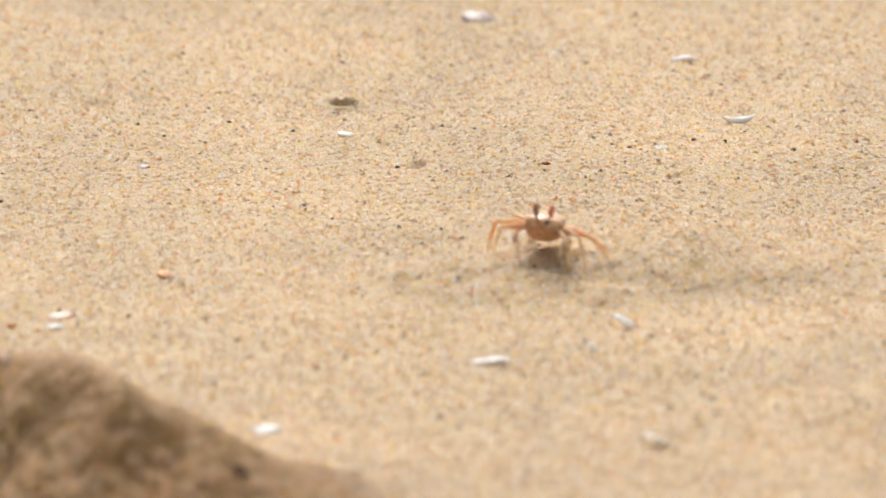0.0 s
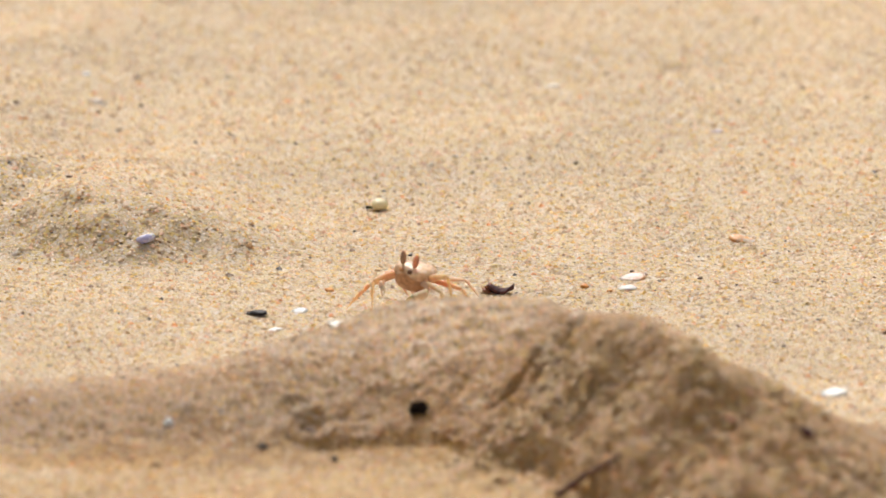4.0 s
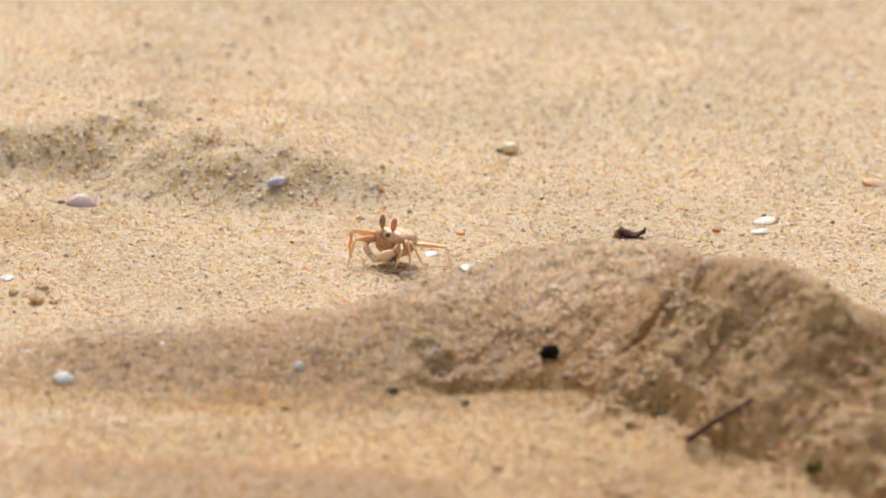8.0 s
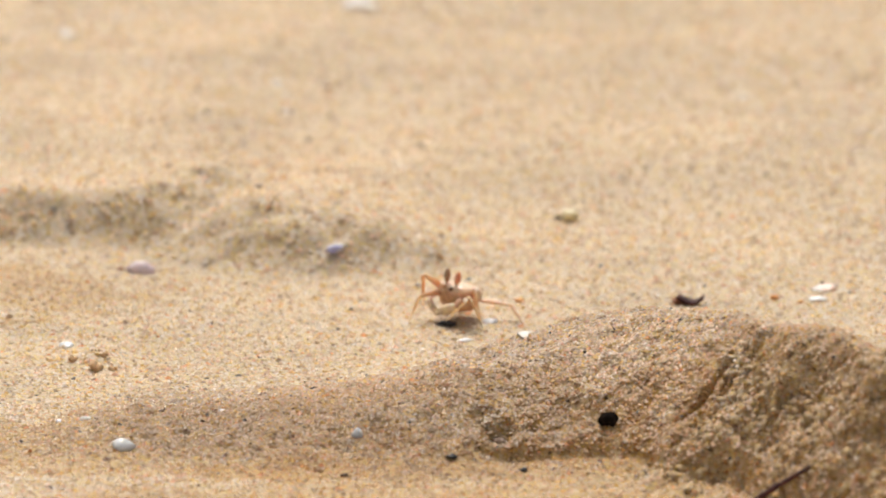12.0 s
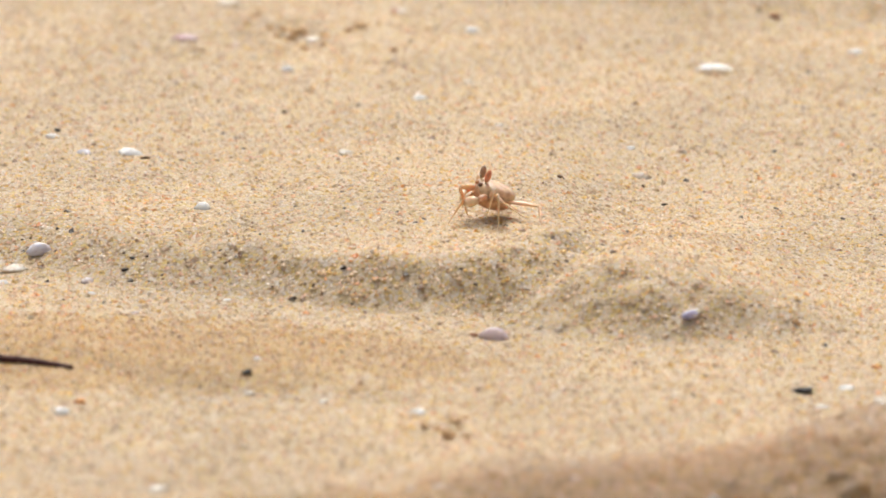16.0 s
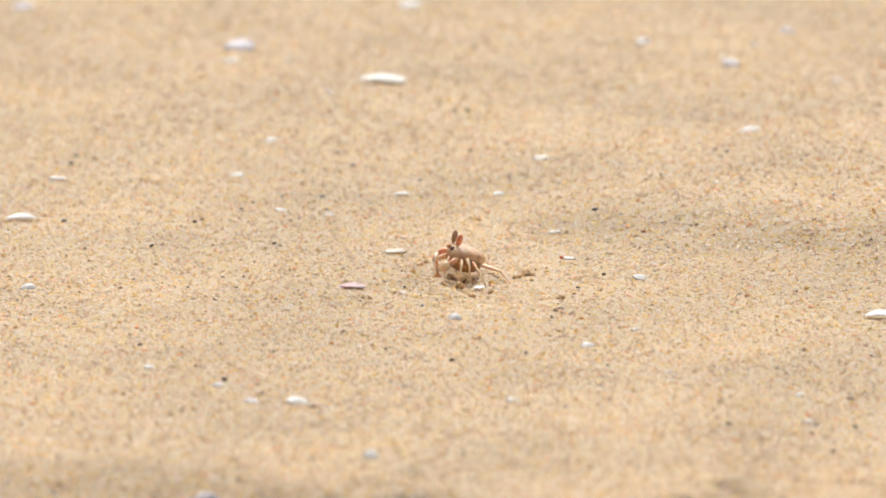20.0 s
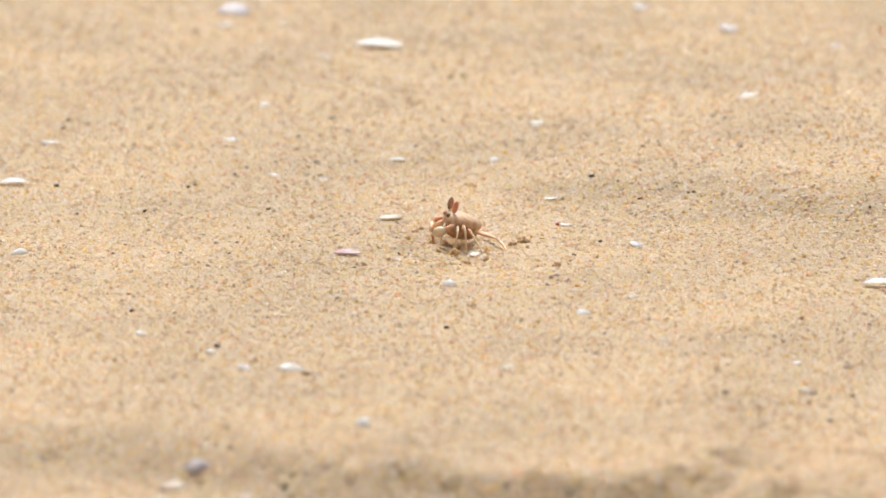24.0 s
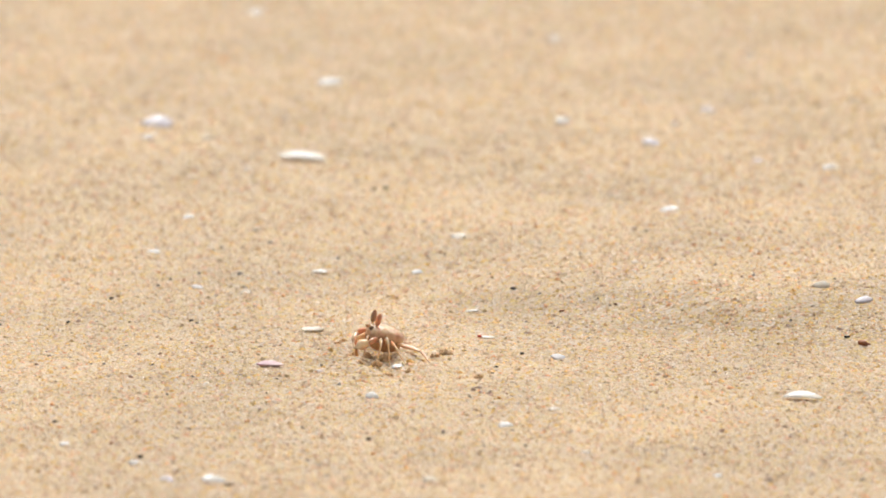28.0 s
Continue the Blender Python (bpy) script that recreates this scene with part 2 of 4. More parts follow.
# ---- materials ----
def material(name, rough=0.8, spec=0.3):
    m = bpy.data.materials.new(name)
    m.use_nodes = True
    b = m.node_tree.nodes["Principled BSDF"]
    b.inputs["Roughness"].default_value = rough
    b.inputs["Specular IOR Level"].default_value = spec
    return m, m.node_tree, b


def node(nt, kind, **values):
    n = nt.nodes.new(kind)
    for k, v in values.items():
        n.inputs[k].default_value = v
    return n


def ramp(nt, stops, source, constant=False):
    r = nt.nodes.new("ShaderNodeValToRGB")
    r.color_ramp.interpolation = "CONSTANT" if constant else "LINEAR"
    e = r.color_ramp.elements
    while len(e) < len(stops):
        e.new(0.5)
    for s, (p, c) in zip(e, stops):
        s.position, s.color = p, (*c, 1)
    nt.links.new(source, r.inputs[0])
    return r.outputs[0]


def mixed(nt, fac, a, b, mode="MIX"):
    n = nt.nodes.new("ShaderNodeMix")
    n.data_type, n.blend_type = "RGBA", mode
    for socket, v in ((n.inputs[0], fac), (n.inputs[6], a), (n.inputs[7], b)):
        if isinstance(v, bpy.types.NodeSocket):
            nt.links.new(v, socket)
        else:
            socket.default_value = v if isinstance(v, float) else (*v, 1)
    return n.outputs[2]


GRAIN_STOPS = [(0.0, (0.06, 0.04, 0.03)), (0.005, (0.34, 0.20, 0.11)), (0.020, (0.92, 0.54, 0.24)), (0.048, (0.94, 0.77, 0.33)), (0.20, (0.95, 0.75, 0.62)),
               (0.27, (0.91, 0.79, 0.61)), (0.50, (0.78, 0.70, 0.50)), (0.66, (0.64, 0.53, 0.38)), (0.71, (0.95, 0.87, 0.75)), (0.85, (0.99, 0.98, 0.97))]


def sheer(nt, b, share):
    """Lets a share of the light through, as quartz and thin shell do."""
    t = nt.nodes.new("ShaderNodeBsdfTranslucent")
    mix = nt.nodes.new("ShaderNodeMixShader")
    mix.inputs[0].default_value = share
    col = b.inputs["Base Color"]
    nt.links.new(col.links[0].from_socket, t.inputs["Color"])
    nt.links.new(b.outputs[0], mix.inputs[1])
    nt.links.new(t.outputs[0], mix.inputs[2])
    nt.links.new(mix.outputs[0], nt.nodes["Material Output"].inputs["Surface"])


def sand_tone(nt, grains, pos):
    """Grain colours, tinted in blotches of a few millimetres, in broad drifts, browner where the dug heap and the low
    ledge are still damp, and darkened in place of shade on the mound's near slopes.
    """
    fine = node(nt, "ShaderNodeTexNoise", Scale=165.0, Detail=4.0, Roughness=0.7)
    nt.links.new(pos, fine.inputs["Vector"])
    blotch = ramp(nt, [(0.32, (0.98, 0.87, 0.66)), (0.40, (1.0, 0.95, 0.83)), (0.48, (1.0, 0.97, 0.94)), (0.55, (1.0, 0.90, 0.83)), (0.62, (0.97, 0.94, 0.89)), (0.70, (0.86, 0.78, 0.68))], fine.outputs["Fac"])
    speck = node(nt, "ShaderNodeTexNoise", Scale=400.0, Detail=2.0, Roughness=0.6)
    nt.links.new(pos, speck.inputs["Vector"])
    pepper = ramp(nt, [(0.30, (0.62, 0.53, 0.44)), (0.43, (0.92, 0.87, 0.79)), (0.52, (1.0, 0.99, 0.97)), (0.60, (1.0, 0.95, 0.87)), (0.70, (1.0, 0.98, 0.96))], speck.outputs["Fac"])
    broad = node(nt, "ShaderNodeTexNoise", Scale=9.0, Detail=4.0)
    nt.links.new(pos, broad.inputs["Vector"])
    drift = ramp(nt, [(0.35, (0.88, 0.87, 0.86)), (0.65, (1.0, 0.98, 0.95))], broad.outputs["Fac"])
    col = mixed(nt, 1.0, mixed(nt, 0.85, mixed(nt, 0.9, grains, pepper, "MULTIPLY"), blotch, "MULTIPLY"), drift, "MULTIPLY")
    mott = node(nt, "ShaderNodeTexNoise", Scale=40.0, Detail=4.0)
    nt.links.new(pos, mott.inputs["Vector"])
    # browner damp; heap foot and left slope also hold painted shade
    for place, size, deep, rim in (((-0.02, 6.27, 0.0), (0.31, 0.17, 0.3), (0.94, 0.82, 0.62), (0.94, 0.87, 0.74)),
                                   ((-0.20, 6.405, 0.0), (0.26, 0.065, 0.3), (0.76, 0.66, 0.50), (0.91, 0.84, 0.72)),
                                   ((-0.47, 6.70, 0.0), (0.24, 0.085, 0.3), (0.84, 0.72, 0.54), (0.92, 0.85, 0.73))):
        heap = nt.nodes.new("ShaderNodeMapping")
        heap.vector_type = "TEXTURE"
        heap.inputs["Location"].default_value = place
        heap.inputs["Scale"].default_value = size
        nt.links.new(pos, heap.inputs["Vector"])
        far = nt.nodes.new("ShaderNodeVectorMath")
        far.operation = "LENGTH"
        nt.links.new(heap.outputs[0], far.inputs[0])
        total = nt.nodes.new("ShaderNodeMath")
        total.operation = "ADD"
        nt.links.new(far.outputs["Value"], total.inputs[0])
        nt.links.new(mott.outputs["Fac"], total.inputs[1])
        damp_shade = ramp(nt, [(0.0, deep), (0.95, rim), (1.0, (1, 1, 1))], scaled(nt, total.outputs[0], 0.72))
        col = mixed(nt, 1.0, col, damp_shade, "MULTIPLY")
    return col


def scaled(nt, source, k):
    n = nt.nodes.new("ShaderNodeMath")
    n.operation = "MULTIPLY"
    n.inputs[1].default_value = k
    nt.links.new(source, n.inputs[0])
    return n.outputs[0]


def sand_material():
    m, nt, b = material("sand", 0.9, 0.15)
    pos = nt.nodes.new("ShaderNodeNewGeometry").outputs["Position"]
    cell = node(nt, "ShaderNodeTexVoronoi", Scale=640.0)
    nt.links.new(pos, cell.inputs["Vector"])
    white = nt.nodes.new("ShaderNodeTexWhiteNoise")
    nt.links.new(cell.outputs["Color"], white.inputs["Vector"])
    grains = ramp(nt, GRAIN_STOPS, white.outputs["Value"], True)
    grains = mixed(nt, 1.0, mixed(nt, 0.2, grains, (0.74, 0.61, 0.45)), (0.68, 0.675, 0.675), "MULTIPLY")
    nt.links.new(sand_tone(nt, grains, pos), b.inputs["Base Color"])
    bmp = node(nt, "ShaderNodeBump", Strength=0.5, Distance=0.0006)
    nt.links.new(cell.outputs["Distance"], bmp.inputs["Height"])
    bmp.invert = True
    nt.links.new(bmp.outputs[0], b.inputs["Normal"])
    return m


def grain_material():
    m, nt, b = material("sand_grain", 0.28, 0.7)
    geo = nt.nodes.new("ShaderNodeNewGeometry")
    grains = ramp(nt, GRAIN_STOPS, geo.outputs["Random Per Island"], True)
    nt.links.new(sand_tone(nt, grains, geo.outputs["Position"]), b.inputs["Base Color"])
    sheer(nt, b, 0.72)
    return m


SAND, GRAIN = sand_material(), grain_material()


# ---- ground ----
def spread(lo, hi, step, far):
    """Even lines from lo to hi, and ever wider ones out to far on both sides."""
    mid = np.arange(lo, hi + step / 2, step)
    out = step * 1.35 ** np.arange(1, 60)
    out = np.cumsum(out)
    out = out[out < far]
    return np.concatenate([lo - out[::-1], mid, hi + out])


def build_ground():
    xs, ys = spread(-0.78, 0.60, 0.0028, 900), spread(6.15, 8.45, 0.0036, 900)
    xs = np.unique(np.concatenate([xs, np.linspace(0.210, 0.227, 16)]).round(5))
    xs = np.unique(np.concatenate([xs, np.linspace(-0.105, 0.15, 210)]).round(5))
    ys = np.unique(np.concatenate([ys, np.linspace(7.132, 7.158, 16), np.linspace(6.26, 6.44, 150)]).round(5))
    gx, gy = np.meshgrid(xs, ys)
    inner = smooth((0.9 - np.abs(gx + 0.1)) / 0.15) * smooth((1.4 - np.abs(gy - 7.3)) / 0.2)
    gz = np.where(inner > 0, terrain(gx, gy) * inner, 0)
    verts = np.stack([gx, gy, gz], -1).reshape(-1, 3)
    nx, ny = len(xs), len(ys)
    i = (np.arange(ny - 1)[:, None] * nx + np.arange(nx - 1)[None, :]).reshape(-1)
    quads = np.stack([i, i + 1, i + nx + 1, i + nx], -1)
    me = mesh_from("ground", verts, quads)
    me.polygons.foreach_set("use_smooth", np.ones(len(quads), bool))
    me.materials.append(SAND)
    return tagged(new("ground", me), "pale golden beach sand with low mounds and hollows", "sand", kind="structure")


def mesh_from(name, verts, polys):
    """A mesh from arrays of points and of polygons with one number of corners."""
    me = bpy.data.meshes.new(name)
    k = polys.shape[1]
    me.vertices.add(len(verts))
    me.vertices.foreach_set("co", np.ascontiguousarray(verts, np.float32).reshape(-1))
    me.loops.add(len(polys) * k)
    me.loops.foreach_set("vertex_index", np.ascontiguousarray(polys, np.int32).reshape(-1))
    me.polygons.add(len(polys))
    me.polygons.foreach_set("loop_start", np.arange(0, len(polys) * k, k, dtype=np.int32))
    me.polygons.foreach_set("loop_total", np.full(len(polys), k, np.int32))
    me.update(calc_edges=True)
    return me


def build_grains(count):
    """Coarse grains that stand out of the sand: small uneven pyramids half sunk in it."""
    rng = np.random.default_rng(5)
    x, y = rng.uniform(-0.72, 0.54, count), 6.16 + 2.3 * rng.random(count) ** 1.3
    px, py = rng.uniform(-0.36, 0.24, 120000), rng.uniform(6.16, 6.60, 120000)
    heap = np.flatnonzero(terrain(px, py) > rng.uniform(0.001, 0.010, 120000))[:54000]
    k = 60000 + len(heap)
    x[60000:k], y[60000:k] = px[heap], py[heap]
    z = terrain(x, y)
    s = np.minimum(0.00086 * rng.lognormal(0, 0.38, count), 0.0019)
    s[60000:k] = rng.uniform(0.0008, 0.0017, k - 60000)
    s[:45000] = rng.uniform(0.0012, 0.0023, 45000)
    turn = rng.uniform(0, 2 * np.pi, count)
    pts = np.empty((count, 5, 3))
    for j in range(4):
        a, r = turn + j * np.pi / 2 + rng.normal(0, 0.25, count), s * rng.uniform(0.8, 1.35, count)
        pts[:, j] = np.stack([x + np.cos(a) * r, y + np.sin(a) * r, z + s * rng.uniform(-0.4, 0.1, count)], -1)
    pts[:, 4] = np.stack([x + s * rng.normal(0, 0.3, count), y + s * rng.normal(0, 0.3, count), z + s * rng.uniform(0.35, 0.80, count)], -1)
    base = np.arange(count)[:, None, None] * 5
    tris = (base + np.array([[0, 1, 4], [1, 2, 4], [2, 3, 4], [3, 0, 4]])[None]).reshape(-1, 3)
    me = mesh_from("sand_grains", pts.reshape(-1, 3), tris)
    me.materials.append(GRAIN)
    return tagged(new("sand_grains", me), "loose coarse sand grains in tan, orange, white and black", "sand", kind="stuff")


def build_crumbs(count):
    """Crumbs of clumped sand that stick out of the mound's broken half."""
    rng_ = np.random.default_rng(9)
    bm = bmesh.new()
    bmesh.ops.create_icosphere(bm, subdivisions=1, radius=1.0)
    base = np.array([v.co[:] for v in bm.verts])
    tris = np.array([[v.index for v in f.verts] for f in bm.faces])
    bm.free()
    x, y = rng_.uniform(-0.02, 0.22, 4 * count), rng_.uniform(6.20, 6.50, 4 * count)
    crest = np.interp(x, [-0.03, 0.005, 0.05, 0.084, 0.128, 0.226], [6.47, 6.445, 6.389, 6.356, 6.346, 6.33])
    heap = terrain(x, y)
    side = (x - np.minimum(0.0016 + 0.8 * (y - 6.392), 0.022)) / 0.01
    keep = np.flatnonzero((y < crest - 0.035 * rng_.random(4 * count)) & (heap > 0.001 + 0.006 * rng_.random(4 * count)) & (side > rng_.random(4 * count)))[:count]
    x, y, z = x[keep], y[keep], heap[keep]
    n = len(keep)
    s = np.minimum(0.0014 * rng_.lognormal(0, 0.5, n), 0.0038)
    pts = base[None] * s[:, None, None] * rng_.uniform(0.5, 1.5, (n, len(base), 1)) * rng_.uniform(0.7, 1.2, (n, 1, 3))
    pts = pts + np.stack([x, y, z - 0.3 * s], -1)[:, None]
    polys = (np.arange(n)[:, None, None] * len(base) + tris[None]).reshape(-1, 3)
    me = mesh_from("sand_crumbs", pts.reshape(-1, 3), polys)
    me.materials.append(SAND)
    return tagged(new("sand_crumbs", me), "crumbs of damp clumped sand on the mound", "sand", kind="stuff")


build_ground()
build_grains(480000)
build_crumbs(1900)


# ---- small things on the sand ----
def ground_at(x, y):
    return float(terrain(x, y))


def finish(bm, name, material_, smooth_faces=True):
    me = bpy.data.meshes.new(name)
    bmesh.ops.recalc_face_normals(bm, faces=bm.faces)
    for f in bm.faces:
        f.smooth = smooth_faces
    bm.to_mesh(me)
    bm.free()
    me.materials.append(material_)
    return me


def part(name, bm, material_, parent, label=""):
    ob = new(name, finish(bm, name, material_))
    ob.parent = parent
    return tagged(ob, label)


def speckled(name, base, second, scale, rough=0.5, spec=0.4, bump_at=0.0002, amount=(0.45, 0.65), thin=0.0, deep=0.0):
    """A material with two tones in patches and a fine grain."""
    m, nt, b = material(name, rough, spec)
    co = nt.nodes.new("ShaderNodeTexCoord").outputs["Object"]
    n1 = node(nt, "ShaderNodeTexNoise", Scale=scale, Detail=5.0, Roughness=0.65)
    nt.links.new(co, n1.inputs["Vector"])
    nt.links.new(ramp(nt, [(amount[0], base), (amount[1], second)], n1.outputs["Fac"]), b.inputs["Base Color"])
    bmp = node(nt, "ShaderNodeBump", Strength=0.5, Distance=bump_at)
    nt.links.new(n1.outputs["Fac"], bmp.inputs["Height"])
    nt.links.new(bmp.outputs[0], b.inputs["Normal"])
    if thin:
        sheer(nt, b, thin)
    b.inputs["Subsurface Weight"].default_value = deep
    b.inputs["Subsurface Radius"].default_value = (1.0, 0.85, 0.6)
    b.inputs["Subsurface Scale"].default_value = 0.005
    return m


SHELL_TONES = {"white": ((0.97, 0.96, 0.93), (0.92, 0.90, 0.85)), "cream": ((0.86, 0.78, 0.64), (0.70, 0.58, 0.42)),
               "lilac": ((0.90, 0.86, 0.89), (0.80, 0.73, 0.78)), "pink": ((0.93, 0.79, 0.79), (0.90, 0.70, 0.71)),
               "pinkish": ((0.86, 0.74, 0.70), (0.70, 0.52, 0.46)), "orange": ((0.88, 0.42, 0.15), (0.93, 0.84, 0.72)),
               "peach": ((0.92, 0.78, 0.64), (0.86, 0.45, 0.24)), "tan": ((0.72, 0.54, 0.38), (0.84, 0.76, 0.64)),
               "purple": ((0.64, 0.38, 0.44), (0.86, 0.70, 0.71)), "blue": ((0.52, 0.50, 0.74), (0.90, 0.88, 0.94))}
SHELL_MATS = {k: speckled("shell_" + k, a, b, 260.0, 0.35, 0.5, thin=0.3, deep=0.5) for k, (a, b) in SHELL_TONES.items()}
STONE_TONES = {"black": ((0.02, 0.018, 0.018), (0.05, 0.04, 0.035)), "brown": ((0.13, 0.075, 0.045), (0.22, 0.14, 0.08)),
               "rust": ((0.32, 0.12, 0.06), (0.45, 0.22, 0.12)), "orange": ((0.72, 0.30, 0.08), (0.78, 0.42, 0.16)),
               "red": ((0.55, 0.04, 0.03), (0.62, 0.10, 0.06)), "green": ((0.10, 0.11, 0.03), (0.20, 0.18, 0.06))}
CLOD = speckled("damp_sand", (0.95, 0.77, 0.52), (0.70, 0.50, 0.30), 900.0, 0.95, 0.1, 0.0009, thin=0.5)
STONE_MATS = {k: speckled("stone_" + k, a, b, 500.0, 0.6, 0.3) for k, (a, b) in STONE_TONES.items()}
HOLE_DARK = speckled("hole_dark", (0.012, 0.009, 0.008), (0.03, 0.02, 0.015), 300.0, 1.0, 0.0)
BARK = speckled("bark", (0.055, 0.020, 0.022), (0.15, 0.06, 0.055), 300.0, 0.7, 0.3)
SNAIL = speckled("snail", (1.0, 0.92, 0.64), (0.98, 0.84, 0.50), 220.0, 0.35, 0.5, thin=0.3)
WEED = speckled("weed", (0.12, 0.12, 0.03), (0.52, 0.44, 0.11), 300.0, 0.7, 0.3, thin=0.4)
rng = random.Random(11)


def shell(x, y, size, tone, flat, turn):
    """One valve of a small bivalve, domed side up, with growth rings, a beak and a real thickness."""
    bm = bmesh.new()
    rings, segs, t = 6, 18, 0.06
    aspect, beak = rng.uniform(0.62, 0.85), rng.uniform(0.1, 0.28)
    lean, wave = rng.uniform(-0.12, 0.12), rng.uniform(0, 6.28)
    flat *= 0.36
    layers = []
    for inner in (0, 1):
        rows = []
        for i in range(1, rings + 1):
            r = i / rings
            ring = []
            for k in range(segs):
                a = 2 * math.pi * k / segs
                edge = 1 + 0.09 * math.sin(2 * a + 3 * wave) + 0.08 * math.sin(3 * a + wave) + 0.05 * math.sin(7 * a + 2 * wave)
                px = r * edge * math.cos(a) * 0.5
                py = aspect * r * edge * math.sin(a) * 0.5 + beak * (1 - r) * aspect * 0.9
                h = flat * (1 - r ** 2.2) + 0.012 * (i % 2) + lean * px
                ring.append(bm.verts.new((size * px, size * py, size * (h - inner * t + 0.03))))
            rows.append(ring)
        tip = bm.verts.new((0, size * beak * aspect * 0.9, size * (flat - inner * t + 0.03)))
        for k in range(segs):
            bm.faces.new((tip, rows[0][k], rows[0][(k + 1) % segs]))
            for i in range(rings - 1):
                bm.faces.new((rows[i][k], rows[i + 1][k], rows[i + 1][(k + 1) % segs], rows[i][(k + 1) % segs]))
        layers.append(rows[-1])
    for k in range(segs):
        j = (k + 1) % segs
        bm.faces.new((layers[0][k], layers[1][k], layers[1][j], layers[0][j]))
    ob = new("shell", finish(bm, "shell", SHELL_MATS[tone]))
    tip = rng.uniform(9, 20)
    ob.matrix_world = pose(x, y, ground_at(x, y) - 0.0002 + 0.22 * size * math.sin(radians(tip)), tip, rng.uniform(-8, 8), turn)
    size_word = "small " if size > 0.006 else "tiny "
    look_word = {"tan": "tan and cream", "pinkish": "pale pinkish", "cream": "cream-coloured", "lilac": "pale lilac-grey", "peach": "peach-coloured"}.get(tone, tone)
    return tagged(ob, size_word + look_word + " bivalve shell half sunk in sand", "shell", "shells on the sand")


def shard(x, y, size, tone, thick, turn, slant=0.0):
    """A long broken piece of shell, bent over its length, with chipped ends."""
    bm = bmesh.new()
    n, m = 11, 8
    rows, bow, wave = [], rng.uniform(0.02, 0.07), rng.uniform(0, 6.28)
    for i in range(n):
        u = i / (n - 1) - 0.5
        w = (1 - (2 * abs(u)) ** 3.5) ** 0.6 if abs(u) < 0.5 else 0.12
        w = max(w, 0.14) * (1 + 0.10 * math.sin(9 * u + wave))
        ring = []
        for k in range(m):
            a = 2 * math.pi * k / m
            ring.append(bm.verts.new((size * u, size * thick * 0.9 * w * math.cos(a) + size * 0.05 * math.sin(4 * u + wave),
                                      size * (thick * 0.17 * w * math.sin(a) + bow * (1 - 4 * u * u)) + size * thick * 0.25)))
        rows.append(ring)
    for i in range(n - 1):
        for k in range(m):
            bm.faces.new((rows[i][k], rows[i + 1][k], rows[i + 1][(k + 1) % m], rows[i][(k + 1) % m]))
    bm.faces.new(rows[0])
    bm.faces.new(rows[-1][::-1])
    ob = new("shell_shard", finish(bm, "shell_shard", SHELL_MATS[tone]))
    ob.matrix_world = pose(x, y, ground_at(x, y) + size * thick * 0.12, 14, 0, 0) @ pose(0, 0, abs(slant) * size * 0.006, 0, slant + rng.uniform(-4, 4), turn)
    word = {"purple": "dull purple-brown", "cream": "cream-coloured", "lilac": "pale lilac"}.get(tone, tone)
    return tagged(ob, word + (" long" if size > 0.014 else " short") + " splinter of broken shell on sand", "shell", "shells on the sand")


def curved_shard(x, y, size, tone):
    """A crescent of shell that stands on its back with both ends raised."""
    bm = bmesh.new()
    rows, n, m = [], 15, 8
    for i in range(n):
        u = i / (n - 1) - 0.5
        w = 0.070 * (1.15 - 3.4 * u * u)
        rows.append([bm.verts.new((size * u, size * w * 1.6 * math.cos(a), size * (0.10 + 0.95 * u * u + 0.05 * u + w * math.sin(a))))
                     for a in (2 * math.pi * k / m for k in range(m))])
    for i in range(n - 1):
        for k in range(m):
            bm.faces.new((rows[i][k], rows[i + 1][k], rows[i + 1][(k + 1) % m], rows[i][(k + 1) % m]))
    bm.faces.new(rows[0])
    bm.faces.new(rows[-1][::-1])
    ob = new("shell_shard", finish(bm, "shell_shard", SHELL_MATS[tone]))
    ob.matrix_world = pose(x, y, ground_at(x, y) - 0.0004, 38, 0, 4)
    return tagged(ob, "bright white crescent of broken shell with raised ends", "shell", "shells on the sand")


def lump(size, flat, rough, sub=2):
    """An uneven rounded stone."""
    bm = bmesh.new()
    bmesh.ops.create_icosphere(bm, subdivisions=sub, radius=0.5)
    seed = Vector((rng.uniform(0, 50), rng.uniform(0, 50), rng.uniform(0, 50)))
    ax, ay = rng.uniform(0.85, 1.1), rng.uniform(0.65, 1.0)
    for v in bm.verts:
        k = 1 + rough * noise.noise(v.co * 2.3 + seed) + 0.5 * rough * noise.noise(v.co * 5.5 + seed)
        v.co = Vector((v.co.x * ax, v.co.y * ay, v.co.z * flat)) * k * size
    return bm


def pebble(x, y, size, tone, flat):
    ob = new("pebble", finish(lump(size, 0.7 * flat, 0.6, 2), "pebble", STONE_MATS[tone]))
    ob.matrix_world = pose(x, y, ground_at(x, y) + size * flat * 0.14, rng.uniform(-15, 15), rng.uniform(-15, 15), rng.uniform(0, 360))
    word = {"rust": "rust-red", "green": "dark olive-green"}.get(tone, tone)
    return tagged(ob, ("small " if size > 0.0035 else "tiny ") + word + " pebble resting among the sand grains", "pebble", "pebbles on the sand")


def hole_lump(x, y, size):
    """A black lump sunk deep in the mound's face, put in for the dark inside of a hole."""
    bm = lump(size, 0.9, 0.3, 3)
    ob = new("pebble", finish(bm, "pebble", HOLE_DARK))
    ob.matrix_world = pose(x, y, ground_at(x, y) + size * 0.02, 30, 0, 0)
    return tagged(ob, "dull black lump put in for a hole in the mound's face", "pebble")


